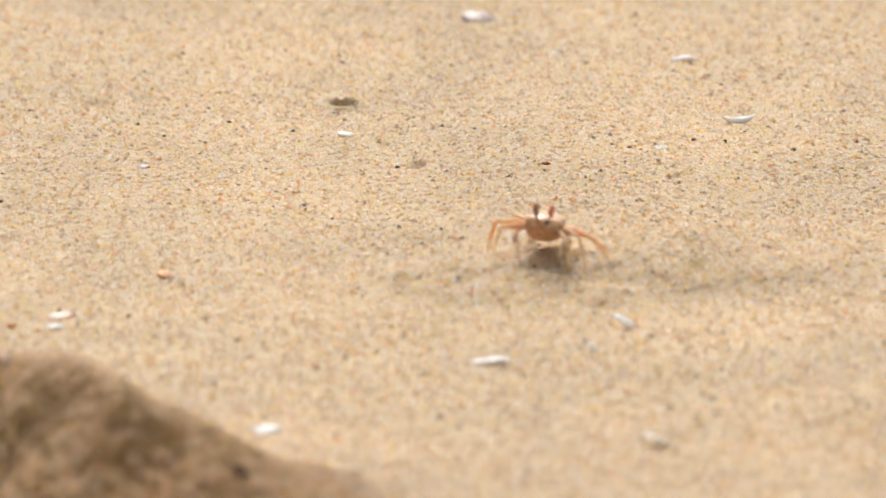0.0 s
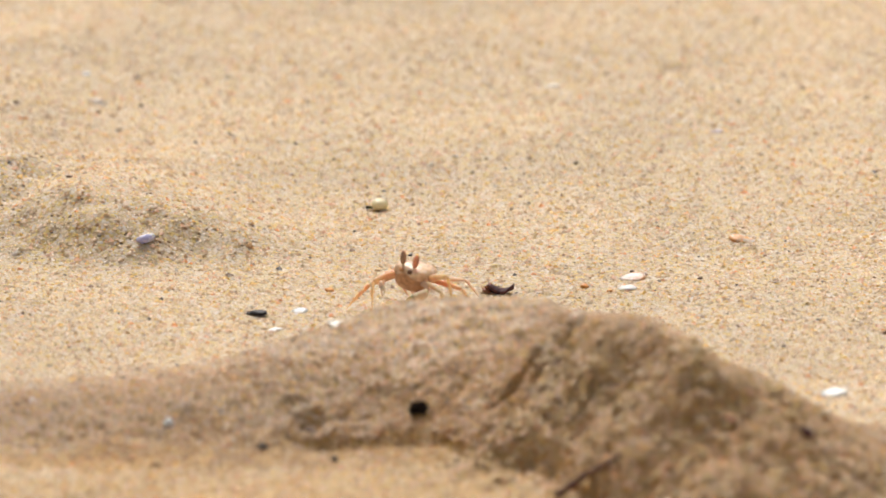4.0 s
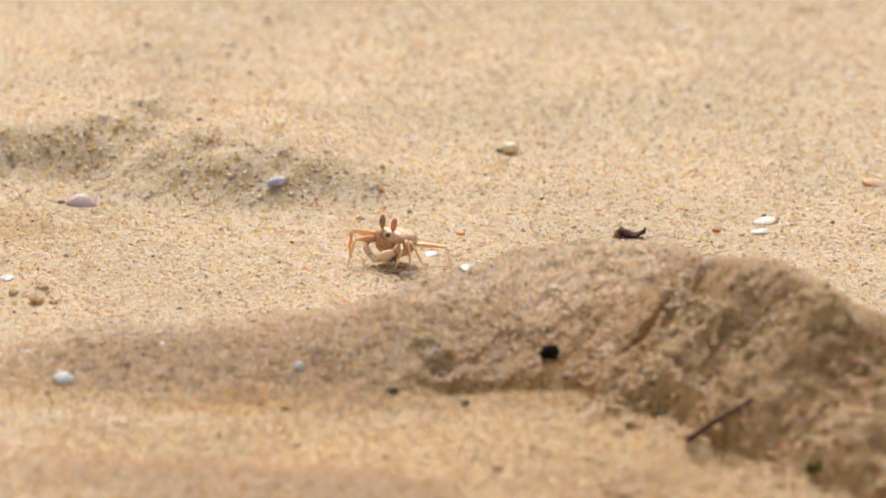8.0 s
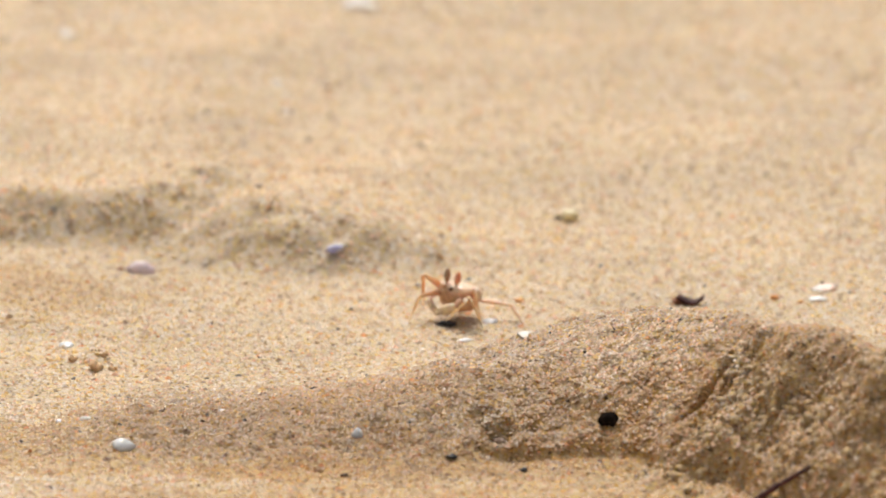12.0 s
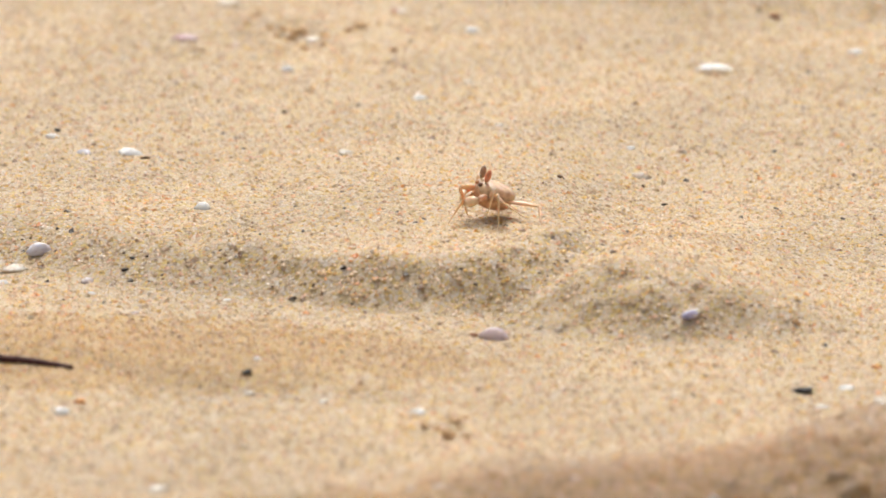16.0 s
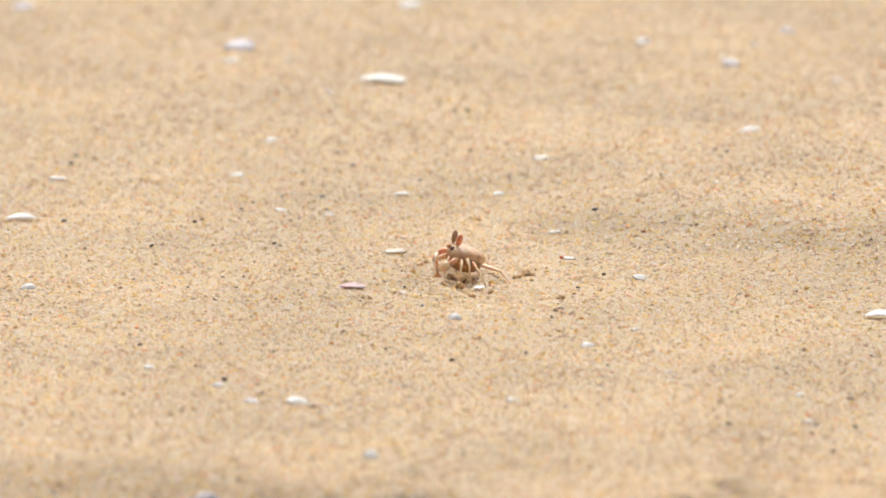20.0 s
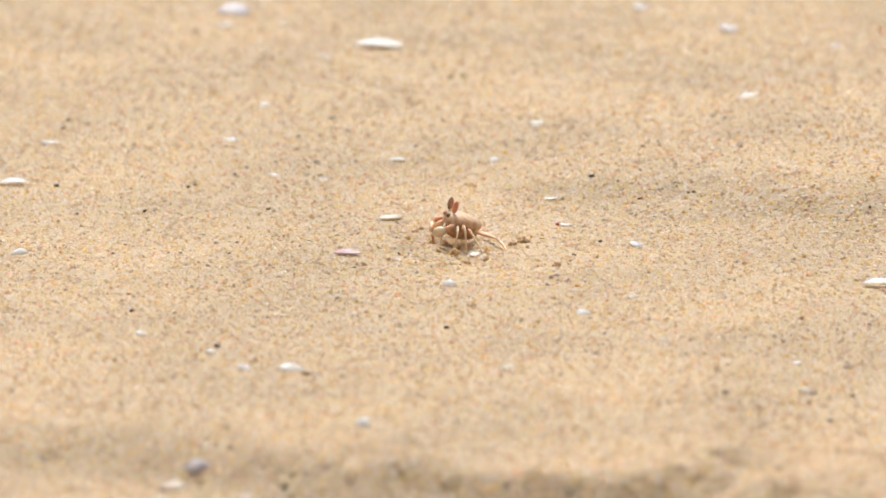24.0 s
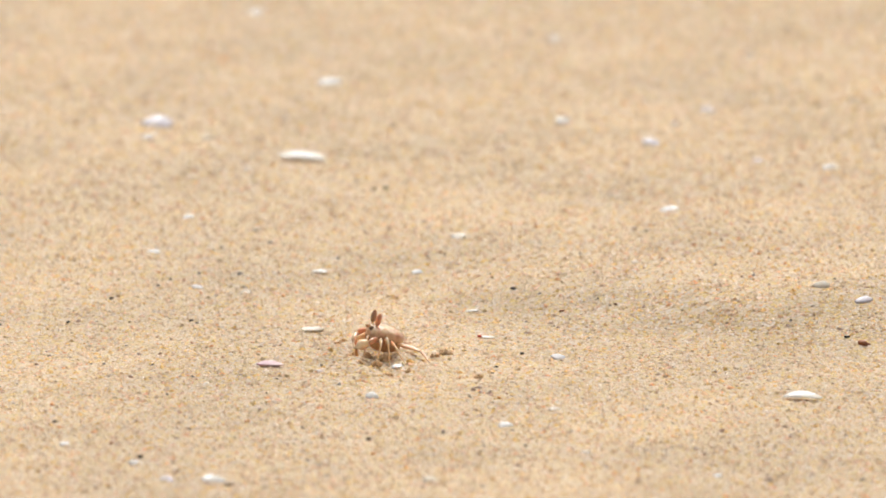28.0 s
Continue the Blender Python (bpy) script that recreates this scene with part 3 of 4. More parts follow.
def sand_clod(x, y, size):
    """A heap of a dozen crumbs stuck together."""
    dice = random.Random(int(1e5 * (x + y)))
    bm = bmesh.new()
    for i in range(13):
        a, far = dice.uniform(0, 6.28), size * 0.42 * dice.random() ** 0.6
        at = Vector((far * math.cos(a), far * math.sin(a) * 0.8, (0.42 * size - 0.7 * far) * dice.random()))
        r = size * dice.uniform(0.10, 0.22)
        made = bmesh.ops.create_icosphere(bm, subdivisions=2, radius=r)["verts"]
        for v in made:
            v.co = v.co * (1 + 0.5 * noise.noise(v.co * 500 + at * 900)) + at
    ob = new("sand_clod", finish(bm, "sand_clod", CLOD))
    ob.matrix_world = pose(x, y, ground_at(x, y) + size * 0.03, 0, 0, dice.uniform(0, 360))
    return tagged(ob, "crumbly tan clod of damp sand", "sand clod", "clods of dug sand")


def tube(bm, pts, radii, flat=1.0, segs=8, up=Vector((0, 0, 1))):
    """A closed tube through the points, with a radius at each; flat squeezes it across up."""
    rows = []
    for i, p in enumerate(pts):
        d = (Vector(pts[min(i + 1, len(pts) - 1)]) - Vector(pts[max(i - 1, 0)])).normalized()
        s = d.cross(up)
        s = s.normalized() if s.length > 1e-6 else Vector((1, 0, 0))
        w = s.cross(d)
        rows.append([bm.verts.new(Vector(p) + radii[i] * (s * math.cos(a) * flat + w * math.sin(a))) for a in (2 * math.pi * k / segs for k in range(segs))])
    for i in range(len(rows) - 1):
        for k in range(segs):
            bm.faces.new((rows[i][k], rows[i + 1][k], rows[i + 1][(k + 1) % segs], rows[i][(k + 1) % segs]))
    bm.faces.new(rows[0][::-1])
    bm.faces.new(rows[-1])
    return bm


def holder(name, x, y, turn, lift=0.0):
    ob = new(name)
    ob.empty_display_size = 0.005
    ob.matrix_world = pose(x, y, ground_at(x, y) + lift, 0, 0, turn)
    return ob


def black_shell(x, y, size):
    ob = holder("mussel_shell", x, y, -12)
    for sign, label in ((1, "upper black valve"), (-1, "lower grey-black valve")):
        bm = lump(size, 0.24, 0.12, 3)
        for v in bm.verts:
            v.co.y *= 0.55 + 0.5 * (v.co.x / size + 0.3)
            v.co.z = v.co.z * 0.55 + (0.001 if sign > 0 else 0.0)
            v.co.x += 0.0006 * sign
            v.co.z += 0.0010
        part("valve", bm, STONE_MATS["black"], ob, label)
    return tagged(ob, "small black mussel shell lying flat on sand", "shell", "shells on the sand")


def blue_shell(x, y, size):
    ob = holder("mussel_shell", x, y, 38)
    bm = lump(size, 0.42, 0.08, 3)
    for v in bm.verts:
        v.co.y *= 0.75
        v.co.z += size * 0.16
    part("valve", bm, SHELL_MATS["blue"], ob, "violet-blue valve")
    bm = lump(size * 0.5, 0.6, 0.1, 2)
    for v in bm.verts:
        v.co.x += size * 0.33
        v.co.z += size * 0.22
    part("hinge", bm, SHELL_MATS["white"], ob, "white worn hinge end")
    return tagged(ob, "small violet-blue mussel shell with a white end", "shell", "shells on the sand")


def snail_shell(x, y, size):
    """A little cream top shell with a tuft of green weed at its mouth."""
    ob = holder("snail_shell", x, y, 10)
    bm = bmesh.new()
    pts, rad = [], []
    for i in range(40):
        u = i / 39
        a = u * 3.2 * 2 * math.pi
        r = size * 0.20 * (1 - 0.86 * u)
        pts.append((size * 0.20 + r * math.cos(a) * 0.8, r * math.sin(a), size * (0.24 + 0.26 * u)))
        rad.append(size * 0.28 * (1 - 0.78 * u))
    part("whorls", tube(bm, pts, rad, 1.0, 8), SNAIL, ob, "cream spiral whorls")
    for k in range(3):
        bm = lump(size * 0.19, 0.8, 0.6, 2)
        for v in bm.verts:
            v.co += Vector((-size * (0.08 + 0.12 * k), size * (0.10 + 0.05 * k), size * 0.12))
        part("weed_tuft", bm, WEED if k < 2 else STONE_MATS["black"], ob, "olive-green weed tuft" if k < 2 else "blackened weed end")
    return tagged(ob, "cream snail shell with green weed on one side", "snail shell")


def bark_chip(x, y, size):
    """A curled chip of dark bark, hollow side up."""
    ob = holder("bark_chip", x, y, -6)
    bm = bmesh.new()
    rows, n, m = [], 12, 7
    for i in range(n):
        u = i / (n - 1) - 0.5
        rows.append([])
        for inner in (0, 1):
            for k in range(m):
                v = k / (m - 1) - 0.5
                kk = k if not inner else m - 1 - k
                v = kk / (m - 1) - 0.5
                z = -0.04 + 0.95 * u * u + 0.45 * v * v + (0.10 if inner else 0.0) + 0.03 * math.sin(7 * u + 5 * v)
                rows[-1].append(bm.verts.new((size * u, size * 0.42 * v * (1 - 0.5 * u), size * z)))
    w = 2 * m
    for i in range(n - 1):
        for k in range(w):
            bm.faces.new((rows[i][k], rows[i + 1][k], rows[i + 1][(k + 1) % w], rows[i][(k + 1) % w]))
    bm.faces.new(rows[0])
    bm.faces.new(rows[-1][::-1])
    part("bark", bm, BARK, ob)
    bm = lump(size * 0.42, 0.32, 0.6, 2)
    for v in bm.verts:
        v.co += Vector((-size * 0.52, 0.0, size * (0.10 - 0.25 * v.co.x / size)))
    part("rind", bm, STONE_MATS["rust"], ob, "rust-brown strip of rind")
    bm = lump(size * 0.2, 0.8, 0.5, 2)
    for v in bm.verts:
        v.co += Vector((-size * 0.5, 0, size * 0.24))
    part("torn_end", bm, STONE_MATS["rust"], ob, "reddish torn end")
    return tagged(ob, "curled dark brown bark chip with a reddish end", "bark chip")


def dark_chip(x, y, size):
    bm = lump(size, 0.4, 0.35, 3)
    for v in bm.verts:
        v.co.y *= 0.45
    ob = new("bark_chip", finish(bm, "bark_chip", BARK))
    ob.matrix_world = pose(x, y, ground_at(x, y) + size * 0.12, 0, 14, -30)
    return tagged(ob, "blackish wood chip stuck on the mound's slope", "bark chip")


def stick(a, b, radius, label, lift=0.0006):
    """A thin dry stick from a to b, knotted at its thick end."""
    bm = bmesh.new()
    pts, rad = [], []
    va, vb = Vector(a), Vector(b)
    side = (vb - va).cross(Vector((0, 0, 1))).normalized()
    for i in range(16):
        u = i / 15
        p = va.lerp(vb, u) + side * radius * 0.8 * math.sin(6 * u) + Vector((0, 0, lift + radius * 0.5 * math.sin(4 * u)))
        pts.append(p)
        rad.append(radius * (1.5 - 0.7 * u if u > 0.08 else 1.1 + 6 * u) * (1 + 0.12 * math.sin(31 * u)))
    me = finish(tube(bm, [p - va for p in pts], rad, 1.0, 8), "stick", BARK)
    ob = new("stick", me)
    ob.matrix_world = Matrix.Translation(va)
    return tagged(ob, label, "stick")


def weed_clump(x, y, size):
    ob = holder("weed_clump", x, y, 0)
    for k in range(9):
        bm = bmesh.new()
        a, r = rng.uniform(0, 6.28), size * rng.uniform(0.25, 0.5)
        p = [(0.15 * size * rng.uniform(-1, 1) + r * u * math.cos(a), r * u * math.sin(a) * 0.5, 0.0008 + size * 0.25 * math.sin(2.6 * u) * rng.uniform(0.5, 1)) for u in (0, 0.25, 0.5, 0.75, 1.0)]
        part("blade", tube(bm, p, [size * 0.035, size * 0.05, size * 0.045, size * 0.035, size * 0.015], 0.5, 6), WEED, ob)
    return tagged(ob, "dark green scrap of seaweed at the mound's foot", "seaweed")


curved_shard(0.4208, 7.0824, 0.0180, 'white')
shard(0.2170, 7.0763, 0.0093, 'white', 0.3, -10)
shell(0.2968, 7.3515, 0.0180, 'pinkish', 0.3, 20)
shard(0.4009, 7.2394, 0.0136, 'lilac', 0.2, 0)
shell(0.3343, 7.2572, 0.0047, 'white', 0.28, -10)
shell(0.3802, 7.2007, 0.0032, 'cream', 0.28, 35)
shell(0.1216, 6.7956, 0.0136, 'orange', 0.22, 5)
shell(0.0662, 6.7280, 0.0129, 'peach', 0.22, -8)
shard(0.0630, 6.7055, 0.0095, 'white', 0.3, 0)
pebble(0.0540, 6.7020, 0.0039, 'orange', 0.7)
shard(0.3411, 6.6890, 0.0126, 'white', 0.33, -15, 32)
shard(0.3240, 6.6473, 0.0071, 'white', 0.3, -15, 28)
shard(0.2735, 6.6229, 0.0202, 'white', 0.16, 0)
shell(0.1610, 6.5046, 0.0147, 'white', 0.2, 0)
shard(0.3456, 6.4705, 0.0144, 'cream', 0.28, -20, 20)
shell(0.2102, 6.8434, 0.0039, 'white', 0.28, 29)
shell(0.1114, 7.0143, 0.0075, 'pinkish', 0.25, -24)
pebble(0.3610, 7.0152, 0.0032, 'rust', 0.7)
pebble(0.3166, 6.9834, 0.0043, 'rust', 0.7)
pebble(0.3950, 7.0395, 0.0032, 'black', 0.7)
pebble(0.2413, 6.9997, 0.0026, 'black', 0.7)
shell(0.3776, 7.0164, 0.0069, 'cream', 0.15, 7)
shell(0.3328, 6.3498, 0.0096, 'lilac', 0.25, 37)
pebble(0.2456, 6.5250, 0.0033, 'brown', 0.7)
pebble(0.0994, 6.7263, 0.0028, 'brown', 0.7)
pebble(0.1176, 6.7127, 0.0028, 'black', 0.7)
pebble(0.0657, 6.7389, 0.0025, 'brown', 0.7)
pebble(0.1441, 6.7756, 0.0020, 'black', 0.7)
pebble(0.1237, 7.0818, 0.0023, 'black', 0.7)
pebble(0.1579, 7.1127, 0.0026, 'black', 0.7)
pebble(0.0382, 6.9493, 0.0028, 'black', 0.7)
pebble(0.0554, 7.1479, 0.0029, 'brown', 0.7)
pebble(0.4116, 7.0409, 0.0023, 'black', 0.7)
shell(-0.0992, 6.6615, 0.0085, 'white', 0.28, 20)
shell(-0.0785, 6.5035, 0.0100, 'cream', 0.12, 0)
pebble(-0.0850, 6.7000, 0.0045, 'orange', 0.7)
black_shell(-0.1200, 6.6535, 0.0098)
bark_chip(0.0000, 6.6985, 0.0131)
blue_shell(-0.1782, 6.7645, 0.0104)
snail_shell(-0.0640, 6.8580, 0.0111)
pebble(-0.0453, 6.7670, 0.0026, 'black', 0.7)
pebble(0.0420, 6.7080, 0.0045, 'orange', 0.7)
pebble(-0.1982, 7.0215, 0.0033, 'black', 0.7)
pebble(-0.1407, 7.0095, 0.0027, 'black', 0.7)
pebble(-0.2185, 6.8360, 0.0032, 'brown', 0.7)
shell(0.0262, 7.1210, 0.0084, 'cream', 0.28, -32)
shell(-0.1578, 6.4005, 0.0076, 'white', 1.0, 60)
dark_chip(0.1430, 6.2975, 0.0113)
shell(-0.2745, 6.7497, 0.0146, 'pink', 0.75, 10)
shell(-0.2689, 6.3940, 0.0117, 'white', 0.6, 10)
shell(-0.3056, 6.5980, 0.0086, 'white', 0.28, -39)
shell(-0.3013, 6.4455, 0.0050, 'lilac', 0.28, 20)
shell(-0.2234, 6.4320, 0.0036, 'white', 0.28, -7)
hole_lump(-0.0384, 6.4090, 0.0098)
pebble(0.1085, 6.2895, 0.0071, 'rust', 0.7)
pebble(-0.1125, 6.3825, 0.0053, 'black', 0.7)
pebble(-0.0783, 6.3665, 0.0047, 'black', 0.7)
pebble(-0.0918, 6.4080, 0.0056, 'brown', 0.7)
pebble(-0.1809, 6.4795, 0.0039, 'black', 0.7)
pebble(-0.0620, 6.2567, 0.0052, 'brown', 0.7)
pebble(-0.2849, 6.7536, 0.0041, 'rust', 0.7)
pebble(-0.1631, 6.3540, 0.0044, 'brown', 0.7)
pebble(-0.2520, 7.0325, 0.0042, 'brown', 0.7)
pebble(-0.2527, 6.4460, 0.0031, 'brown', 0.7)
pebble(-0.1635, 6.3200, 0.0033, 'orange', 0.7)
pebble(-0.3918, 6.6541, 0.0069, 'black', 0.7)
shell(-0.4113, 6.8180, 0.0047, 'white', 0.28, 30)
shell(-0.3880, 6.6788, 0.0043, 'white', 0.28, -11)
shard(-0.1108, 6.6250, 0.0073, 'white', 0.25, 10)
shell(-0.1052, 7.3493, 0.0088, 'white', 0.28, -16)
shell(-0.0495, 7.4015, 0.0145, 'white', 0.25, 20)
pebble(-0.1682, 6.6806, 0.0023, 'black', 0.7)
sand_clod(-0.2900, 6.5565, 0.0095)
sand_clod(-0.3015, 6.5680, 0.0062)
sand_clod(-0.2802, 6.5560, 0.0056)
sand_clod(-0.2856, 6.5695, 0.0045)
# a small clod added where the sand only has a soft dark dimple
sand_clod(-0.1263, 6.7740, 0.0044)
sand_clod(-0.0613, 6.7384, 0.0029)
shell(-0.5217, 6.8740, 0.0125, 'tan', 0.3, 15)
shell(-0.5260, 6.8470, 0.0074, 'white', 0.28, 30)
shell(-0.4833, 6.8525, 0.0071, 'pinkish', 0.45, 20)
shell(-0.4796, 6.8295, 0.0042, 'white', 0.28, 10)
shell(-0.4553, 6.7835, 0.0053, 'pinkish', 0.28, -11)
shell(-0.4774, 6.5885, 0.0104, 'white', 0.4, 26)
shell(-0.4225, 6.4545, 0.0102, 'cream', 0.28, 9)
shell(-0.2899, 6.4455, 0.0075, 'cream', 0.28, -39)
shell(-0.3547, 6.6749, 0.0033, 'white', 0.28, -20)
shell(-0.3524, 6.6195, 0.0055, 'white', 0.28, 35)
shell(-0.3899, 6.6305, 0.0077, 'cream', 0.15, -35)
shell(-0.4643, 6.7295, 0.0036, 'white', 0.28, -2)
pebble(-0.4700, 6.6080, 0.0060, 'orange', 0.7)
pebble(-0.4650, 6.8585, 0.0037, 'black', 0.7)
pebble(-0.1497, 7.4185, 0.0073, 'rust', 0.7)
pebble(-0.4615, 6.8670, 0.0026, 'black', 0.7)
pebble(-0.4542, 6.8650, 0.0023, 'black', 0.7)
shell(-0.5675, 7.9709, 0.0197, 'lilac', 0.32, 0)
shell(-0.5712, 7.9366, 0.0089, 'white', 0.28, -6)
shard(-0.4799, 7.8920, 0.0289, 'white', 0.18, -8)
shell(-0.4757, 8.0977, 0.0142, 'white', 0.28, 20)
shell(-0.5378, 7.9474, 0.0070, 'cream', 0.28, 36)
shell(-0.5078, 7.8554, 0.0063, 'cream', 0.28, 9)
shard(-0.6586, 7.5387, 0.0175, 'white', 0.2, 0)
shell(-0.6409, 7.3745, 0.0089, 'white', 0.35, 14)
shard(-0.6461, 7.6376, 0.0116, 'white', 0.18, 0)
shell(-0.5471, 7.6469, 0.0079, 'white', 0.28, 10)
shell(-0.5343, 7.7367, 0.0077, 'white', 0.28, 33)
shell(-0.4945, 7.7089, 0.0052, 'cream', 0.6, 16)
shard(-0.4525, 7.6018, 0.0091, 'white', 0.25, -10)
shell(-0.5177, 7.5700, 0.0061, 'white', 0.28, -23)
shell(-0.4904, 7.5563, 0.0060, 'cream', 0.28, 6)
shard(-0.4482, 7.4593, 0.0131, 'cream', 0.25, 0)
shard(-0.4652, 7.3625, 0.0147, 'purple', 0.22, 0)
shell(-0.4379, 7.3570, 0.0047, 'pinkish', 0.28, -28)
shell(-0.4066, 7.2895, 0.0085, 'white', 0.55, -36)
shell(-0.4961, 7.3210, 0.0041, 'cream', 0.28, -23)
shard(-0.3973, 7.3675, 0.0065, 'white', 0.4, 0)
shard(-0.3640, 7.5064, 0.0078, 'white', 0.2, 0)
shard(-0.3524, 7.4407, 0.0071, 'white', 0.25, 0)
pebble(-0.3569, 7.4422, 0.0027, 'red', 0.7)
pebble(-0.3425, 7.5300, 0.0036, 'black', 0.7)
shell(-0.3988, 7.5970, 0.0064, 'white', 0.28, 23)
shell(-0.3798, 7.6770, 0.0092, 'cream', 0.2, -13)
shell(-0.2646, 7.7215, 0.0111, 'white', 0.25, -7)
shell(-0.2775, 7.5675, 0.0045, 'cream', 0.28, 15)
shell(-0.3352, 7.9994, 0.0121, 'white', 0.28, 40)
shell(-0.2816, 7.9427, 0.0120, 'lilac', 0.28, -2)
shell(-0.2527, 8.0357, 0.0102, 'lilac', 0.28, 13)
shell(-0.2704, 7.9957, 0.0064, 'white', 0.6, 24)
shell(-0.2194, 7.8870, 0.0079, 'pinkish', 0.28, 9)
shard(-0.1794, 7.3081, 0.0211, 'white', 0.2, 0)
shell(-0.3124, 7.3952, 0.0083, 'white', 0.25, 33)
shell(-0.3331, 7.2245, 0.0084, 'white', 0.3, 4)
shell(-0.3091, 7.2690, 0.0064, 'cream', 0.2, 28)
shell(-0.3646, 7.0785, 0.0102, 'cream', 0.25, 34)
shell(-0.2193, 7.1280, 0.0060, 'white', 0.28, 12)
shell(-0.1923, 7.1305, 0.0057, 'tan', 0.6, 34)
shell(-0.5584, 7.1560, 0.0075, 'white', 0.25, -11)
shell(-0.5183, 7.1055, 0.0074, 'white', 0.4, 3)
pebble(-0.5173, 7.1200, 0.0040, 'black', 0.7)
shell(-0.4996, 7.0680, 0.0085, 'lilac', 0.3, -37)
shell(-0.4758, 7.0690, 0.0119, 'white', 0.28, 10)
pebble(-0.4672, 7.0555, 0.0040, 'brown', 0.7)
shell(-0.4305, 6.9400, 0.0089, 'white', 0.7, -5)
shell(-0.5102, 6.8870, 0.0128, 'lilac', 0.75, 20)
shell(-0.2119, 7.0785, 0.0102, 'tan', 0.4, 0)
pebble(-0.2099, 7.0595, 0.0034, 'brown', 0.7)
sand_clod(-0.3732, 7.3999, 0.0077)
sand_clod(-0.3530, 7.3445, 0.0053)
sand_clod(-0.4296, 7.4289, 0.0059)
sand_clod(-0.3789, 7.3935, 0.0047)
sand_clod(-0.4013, 7.3580, 0.0047)
sand_clod(-0.4171, 7.3690, 0.0047)
sand_clod(-0.4321, 7.4185, 0.0042)
sand_clod(-0.3908, 7.3570, 0.0041)
sand_clod(-0.4149, 7.3970, 0.0119)
sand_clod(-0.4055, 7.3875, 0.0100)
sand_clod(-0.4229, 7.4010, 0.0077)
sand_clod(-0.4089, 7.3685, 0.0065)
pebble(-0.4692, 7.5462, 0.0027, 'orange', 0.7)
pebble(-0.4025, 7.1875, 0.0032, 'black', 0.7)
pebble(-0.3980, 7.1485, 0.0031, 'orange', 0.7)
shell(-0.2880, 7.1510, 0.0057, 'cream', 0.28, 37)
shell(-0.7030, 8.0803, 0.0135, 'lilac', 0.28, -20)
shell(-0.4963, 8.0002, 0.0051, 'cream', 0.28, 1)
pebble(-0.6421, 7.6787, 0.0031, 'black', 0.7)
pebble(-0.5624, 7.5329, 0.0027, 'black', 0.7)
pebble(-0.6345, 7.5362, 0.0030, 'black', 0.7)
pebble(-0.5822, 7.4803, 0.0027, 'black', 0.7)
pebble(-0.5154, 7.4813, 0.0027, 'black', 0.7)
pebble(-0.5492, 7.4797, 0.0021, 'brown', 0.7)
pebble(-0.5741, 7.2650, 0.0029, 'orange', 0.7)
pebble(-0.3446, 7.3695, 0.0027, 'black', 0.7)
pebble(-0.3323, 7.4000, 0.0027, 'black', 0.7)
pebble(-0.3145, 7.4845, 0.0027, 'rust', 0.7)
pebble(-0.3394, 7.2915, 0.0029, 'orange', 0.7)
pebble(-0.5695, 7.2245, 0.0026, 'black', 0.7)
pebble(-0.5346, 7.1560, 0.0034, 'rust', 0.7)
pebble(-0.4685, 7.2275, 0.0029, 'orange', 0.7)
pebble(-0.4278, 7.8221, 0.0034, 'green', 0.7)
pebble(-0.4347, 7.8200, 0.0031, 'green', 0.7)
pebble(-0.3376, 7.6970, 0.0031, 'orange', 0.7)
shell(-0.5319, 8.2951, 0.0099, 'white', 0.28, 29)
shell(-0.3494, 8.2259, 0.0085, 'white', 0.28, 33)
shell(-0.2336, 8.1847, 0.0058, 'white', 0.6, 32)
shell(-0.2694, 8.3305, 0.0053, 'white', 0.28, -27)
shell(-0.1741, 7.4960, 0.0089, 'cream', 0.45, -13)
shell(-0.1507, 7.4770, 0.0107, 'lilac', 0.28, 33)
shell(-0.1784, 7.8605, 0.0087, 'white', 0.28, -6)
pebble(-0.1589, 7.4285, 0.0029, 'black', 0.7)
stick((-0.5290, 6.6865, 0.0030), (-0.4783, 6.6690, 0.0022), 0.0015, "dark brown stick half buried along a low ledge", 0.0010)
stick((0.0267, 6.2960, 0.0048), (0.0564, 6.2830, 0.0288), 0.0012, "thin dark twig with a knob, leaning on the mound", 0.0)
# brown stone added in the mound's pit, dark in place of its shade
pebble(-0.0900, 6.4070, 0.0100, "brown", 0.8)
weed_clump(0.0834, 6.2365, 0.020)


# ---- the crab ----
def flesh(name, base, second, scale, rough=0.35, vary=None, gloss=0.5):
    """Thin glossy shell that lets some light through, with freckles."""
    m, nt, b = material(name, rough, gloss)
    co = nt.nodes.new("ShaderNodeTexCoord").outputs["Object"]
    n1 = node(nt, "ShaderNodeTexNoise", Scale=scale, Detail=4.0, Roughness=0.6)
    nt.links.new(co, n1.inputs["Vector"])
    col = ramp(nt, [(0.40, base), (0.62, second)], n1.outputs["Fac"])
    if vary:
        rnd = nt.nodes.new("ShaderNodeObjectInfo").outputs["Random"]
        col = mixed(nt, rnd, col, vary)
    nt.links.new(col, b.inputs["Base Color"])
    b.inputs["Subsurface Weight"].default_value = 0.7
    b.inputs["Subsurface Radius"].default_value = (1.0, 0.7, 0.45)
    b.inputs["Subsurface Scale"].default_value = 0.005
    bmp = node(nt, "ShaderNodeBump", Strength=0.35, Distance=0.0002)
    nt.links.new(n1.outputs["Fac"], bmp.inputs["Height"])
    nt.links.new(bmp.outputs[0], b.inputs["Normal"])
    return m


